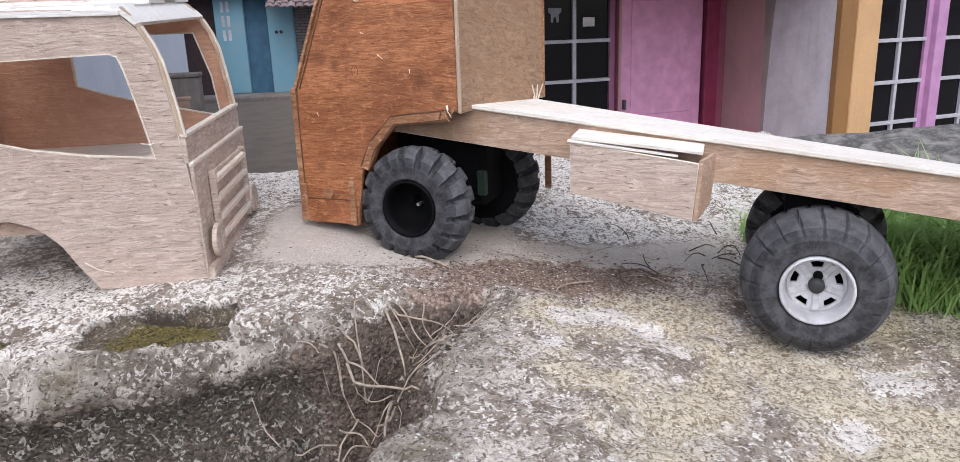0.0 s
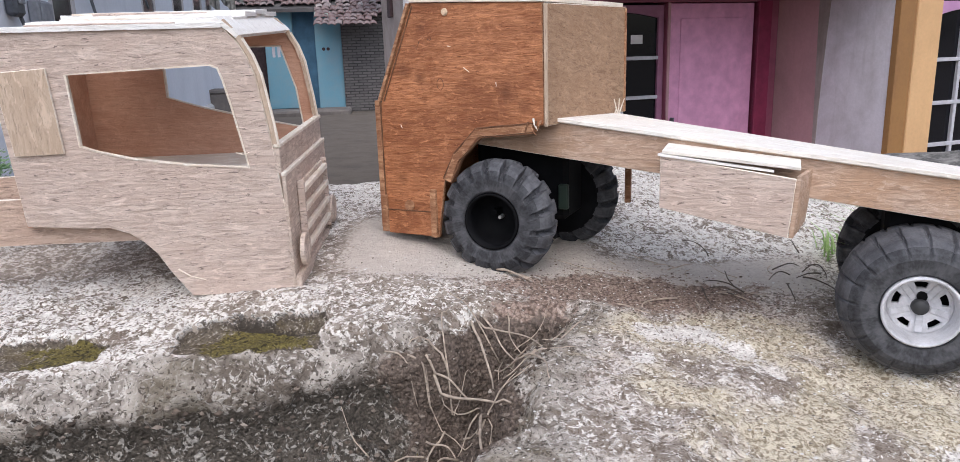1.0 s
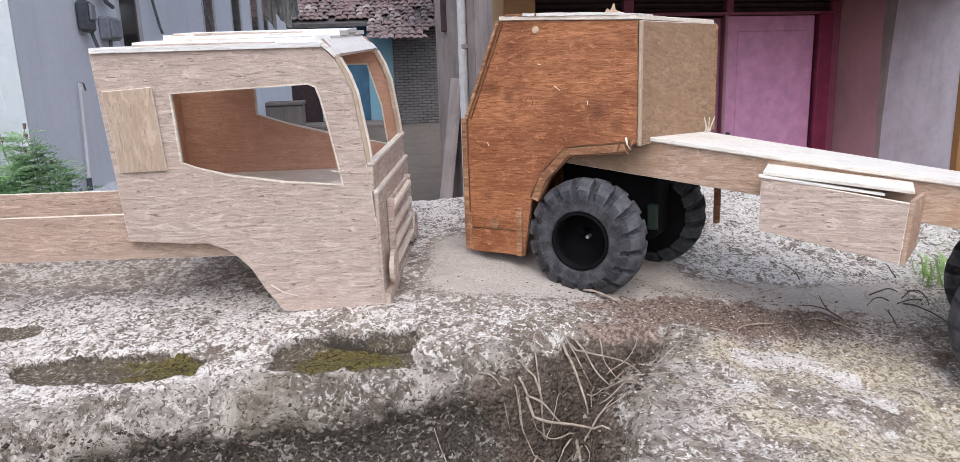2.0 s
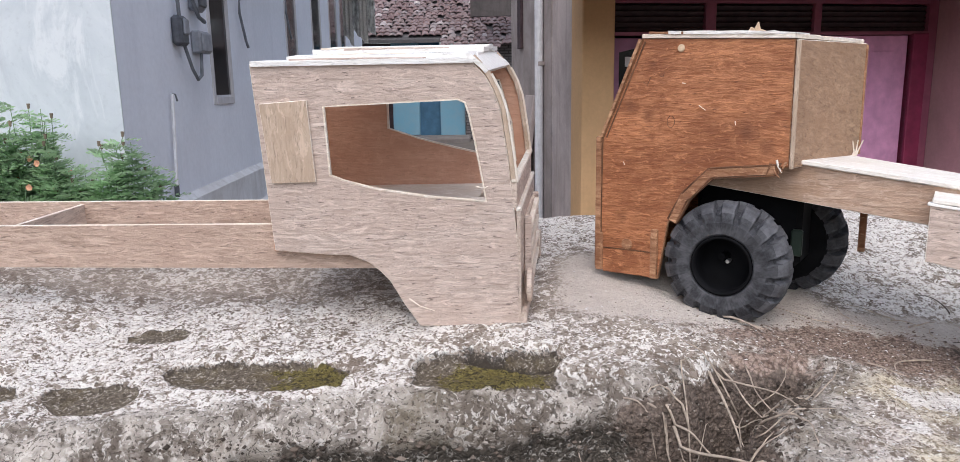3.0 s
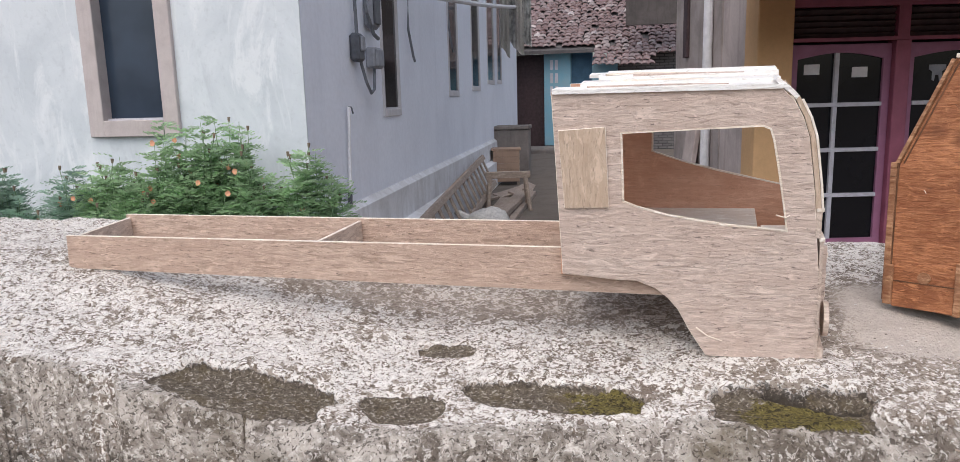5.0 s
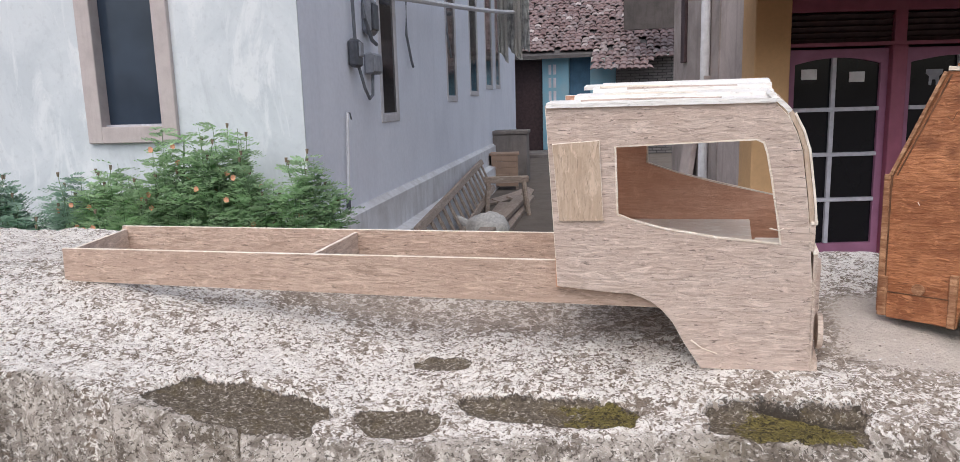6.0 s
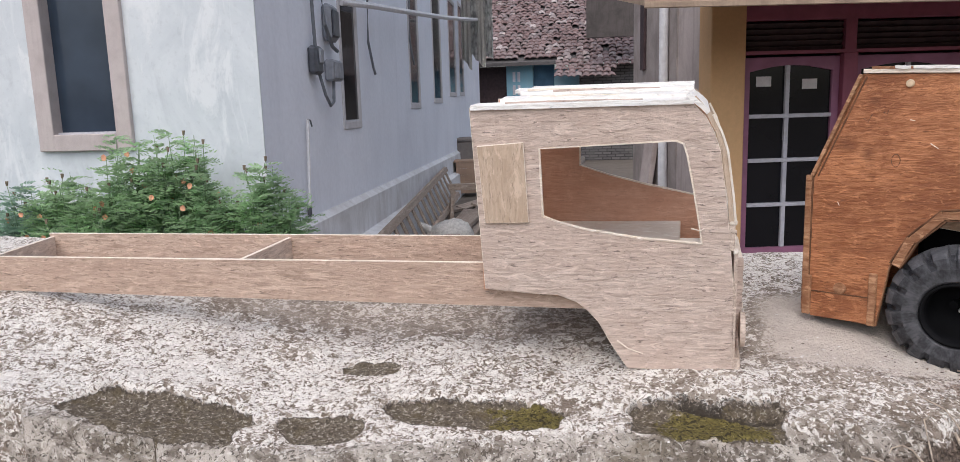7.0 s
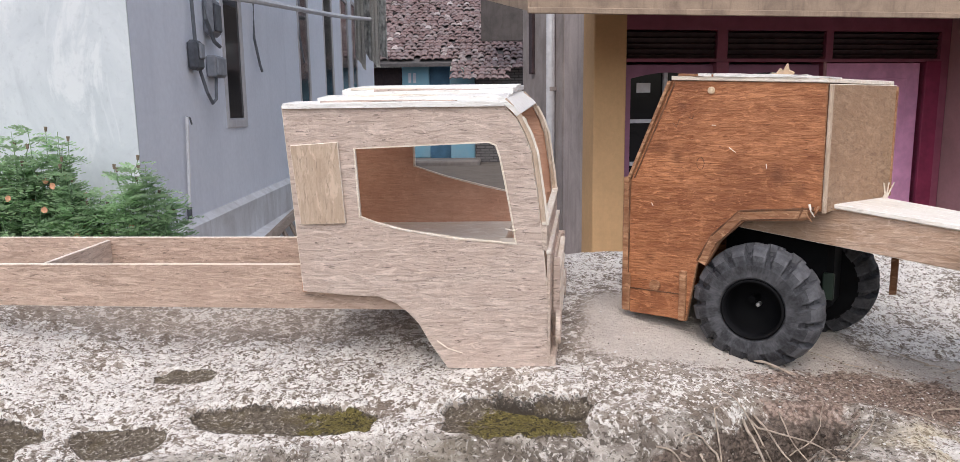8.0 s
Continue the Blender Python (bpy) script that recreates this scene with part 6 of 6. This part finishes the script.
def spanning_root(p, q, r, lift):
    """A thick root stretched from one bank of the cleft to the other."""
    p, q = Vector(p), Vector(q)
    side = (q - p).cross(Vector((0.2, -0.9, 0.4))).normalized()
    bow, ph = rr.uniform(-0.12, 0.12) * (q - p).length, rr.uniform(0, 6.28)
    pts = []
    for k in range(12):
        t = k / 11
        c = p.lerp(q, t) + side * (bow * math.sin(math.pi * t) + 0.0012 * math.sin(7 * t + ph)) + Vector((0, -0.4, 0.6)) * lift * math.sin(math.pi * t)
        c.z = max(c.z, float(ground_height(c.x, c.y, False)) + 0.6 * r)
        pts.append(c)
    ob = part("dry_root", tube(pts, r, r * 0.55, 6), DRYROOT, None, smooth=True)
    return tagged(ob, "thick pale dry root spanning the earth cleft", "root", "roots in the cleft")


for p, q, r, lift in (((0.120, 0.420, -0.024), (0.127, 0.372, -0.054), 0.0010, 0.004), ((0.131, 0.430, -0.022), (0.147, 0.386, -0.040), 0.0008, 0.003),
                      ((0.126, 0.422, -0.027), (0.160, 0.376, -0.025), 0.0007, 0.002), ((0.149, 0.434, -0.023), (0.149, 0.378, -0.032), 0.0006, 0.002),
                      ((0.089, 0.396, -0.041), (0.115, 0.380, -0.058), 0.0009, 0.003), ((0.077, 0.395, -0.046), (0.091, 0.385, -0.068), 0.0009, 0.002),
                      ((0.093, 0.393, -0.055), (0.134, 0.341, -0.043), 0.0011, -0.004), ((0.121, 0.368, -0.064), (0.111, 0.290, -0.050), 0.0011, 0.003),
                      ((0.085, 0.378, -0.083), (0.103, 0.366, -0.090), 0.0008, 0.002), ((0.103, 0.366, -0.090), (0.083, 0.352, -0.092), 0.0008, 0.002),
                      ((0.151, 0.370, -0.029), (0.216, 0.440, -0.018), 0.0007, 0.001), ((0.063, 0.398, -0.064), (0.081, 0.384, -0.080), 0.0006, 0.002)):
    spanning_root(p, q, r, lift)
for k in range(24):
    t = rr.random()
    x = 0.085 + 0.06 * t + rr.uniform(-0.012, 0.012)
    y = 0.345 + 0.07 * t + rr.uniform(-0.035, 0.015)
    arching_root(x, y, rr.uniform(0, 6.28), rr.uniform(0.025, 0.065), rr.uniform(0.0004, 0.0009), rr.uniform(0.0, 0.004))
for k in range(16):
    x, y = rr.uniform(0.22, 0.42), rr.uniform(0.41, 0.53)
    root_line(x, y, rr.uniform(0, 6.28), rr.uniform(0.015, 0.05), rr.uniform(0.0004, 0.0008), rr.uniform(0.0, 0.002), "dry_twig", "thin dry twig lying on the concrete", "twigs on the concrete")

for k in range(14):
    root_line(rr.uniform(0.30, 0.43), rr.uniform(0.45, 0.55), rr.uniform(0, 6.28), rr.uniform(0.02, 0.045), rr.uniform(0.0005, 0.0009), rr.uniform(0.001, 0.005), "dry_twig", "dark bent twig lying on the concrete", "twigs on the concrete", DARK_TWIG)
root_line(0.148, 0.490, -0.8, 0.032, 0.0011, 0.002, "dry_twig", "pale split twig lying by the front wheel", "twigs on the concrete")
root_line(0.157, 0.482, -0.45, 0.02, 0.0008, 0.001, "dry_twig", "pale split twig lying by the front wheel", "twigs on the concrete")


# crumbs of earth, grit and lichen flakes
def crumb_material(name, stops, rough=0.95):
    m, n, l, b = material(name, rough, spec=0.2)
    g = n.new("ShaderNodeNewGeometry")
    c = ramp(n, l, g.outputs["Random Per Island"], stops)
    f = noise_tex(n, l, coords(n, l), 900, 3, 0.6)
    l.new(mix(n, l, ramp(n, l, f, [(0.35, 0.35), (0.65, 0.0)]), c, (0.05, 0.04, 0.035)), b.inputs["Base Color"])
    return m


def crumbs(name, label, pts, sizes, flat, mat, seed):
    """Many small faceted grains in one mesh, each a bent octahedron resting on the ground."""
    rs = np.random.RandomState(seed)
    n = len(pts)
    base = np.array([(1, 0, 0), (0, 1, 0), (-1, 0, 0), (0, -1, 0), (0, 0, 1), (0, 0, -1)], float)
    tri = np.array([(0, 1, 4), (1, 2, 4), (2, 3, 4), (3, 0, 4), (1, 0, 5), (2, 1, 5), (3, 2, 5), (0, 3, 5)])
    v = base[None] * rs.uniform(0.55, 1.25, (n, 6, 1)) + rs.uniform(-0.2, 0.2, (n, 6, 3))
    v[:, :, 2] *= flat
    a = rs.uniform(0, 6.283, n)
    ca, sa = np.cos(a)[:, None], np.sin(a)[:, None]
    x, y = v[:, :, 0] * ca - v[:, :, 1] * sa, v[:, :, 0] * sa + v[:, :, 1] * ca
    v = np.stack([x, y * 0.8, v[:, :, 2]], -1) * sizes[:, None, None]
    z = ground_height(pts[:, 0], pts[:, 1])
    v += np.stack([pts[:, 0], pts[:, 1], z + 0.25 * flat * sizes], -1)[:, None, :]
    faces = (tri[None] + 6 * np.arange(n)[:, None, None]).reshape(-1, 3)
    me = bpy.data.meshes.new(name)
    me.from_pydata(v.reshape(-1, 3).tolist(), [], faces.tolist())
    me.materials.append(mat)
    return tagged(new(name, me), label, "grit", kind="stuff")


rs = np.random.RandomState(77)
SOIL_CRUMB = crumb_material("earth_crumb", [(0.0, (0.05, 0.038, 0.03)), (0.6, (0.15, 0.115, 0.09)), (0.9, (0.27, 0.22, 0.18)), (1.0, (0.48, 0.43, 0.37))])
GRIT = crumb_material("lichen_grit", [(0.0, (0.10, 0.08, 0.065)), (0.35, (0.24, 0.20, 0.17)), (0.45, (0.66, 0.63, 0.59)), (1.0, (0.90, 0.88, 0.85))])
BROWN_GRIT = crumb_material("brown_grit", [(0.0, (0.11, 0.075, 0.058)), (0.6, (0.28, 0.205, 0.165)), (0.95, (0.38, 0.30, 0.24)), (1.0, (0.5, 0.43, 0.36))])
p = np.stack([rs.uniform(-0.25, 0.23, 30000), rs.uniform(0.25, 0.445, 30000)], -1)
ee, rg = np.interp(p[:, 0], EDGE_X, EDGE_Y), np.interp(p[:, 1], RIDGE_Y, RIDGE_X)
p = p[(p[:, 1] < ee - 0.012) & (p[:, 0] < rg + 0.004) & (p[:, 1] > ee - 0.12)][:7000]
crumbs("earth_crumbs", "loose dark earth crumbs in the cleft", p, 0.0006 + 0.0022 * rs.rand(len(p)) ** 3, 0.8, SOIL_CRUMB, 1)
p = np.stack([rs.uniform(-0.65, 0.60, 16000), rs.uniform(0.24, 0.60, 16000)], -1)
ee, rg = np.interp(p[:, 0], EDGE_X, EDGE_Y), np.interp(p[:, 1], RIDGE_Y, RIDGE_X)
p = p[((p[:, 1] > ee - 0.004) | (p[:, 0] > rg)) & (rs.rand(len(p)) < np.clip(1.5 - 3.4 * np.clip(p[:, 1] - 0.44, 0, 1) / 0.2, 0.06, 1))]
p = p[np.max([pit_mask(p[:, 0], p[:, 1], i, 0.0, 0.2) for i in range(len(PITS))], axis=0) < 0.1]
crumbs("lichen_grit", "pale lichen flakes and grit on the concrete", p, 0.0004 + 0.0011 * rs.rand(len(p)) ** 2, 0.45, GRIT, 2)
p = np.stack([rs.normal(0.25, 0.06, 2600), rs.normal(0.458, 0.02, 2600)], -1)
p = p[p[:, 1] > np.interp(p[:, 0], EDGE_X, EDGE_Y)]
crumbs("brown_grit", "brown earth and plant litter on the concrete", p, 0.0005 + 0.0013 * rs.rand(len(p)) ** 2, 0.5, BROWN_GRIT, 3)
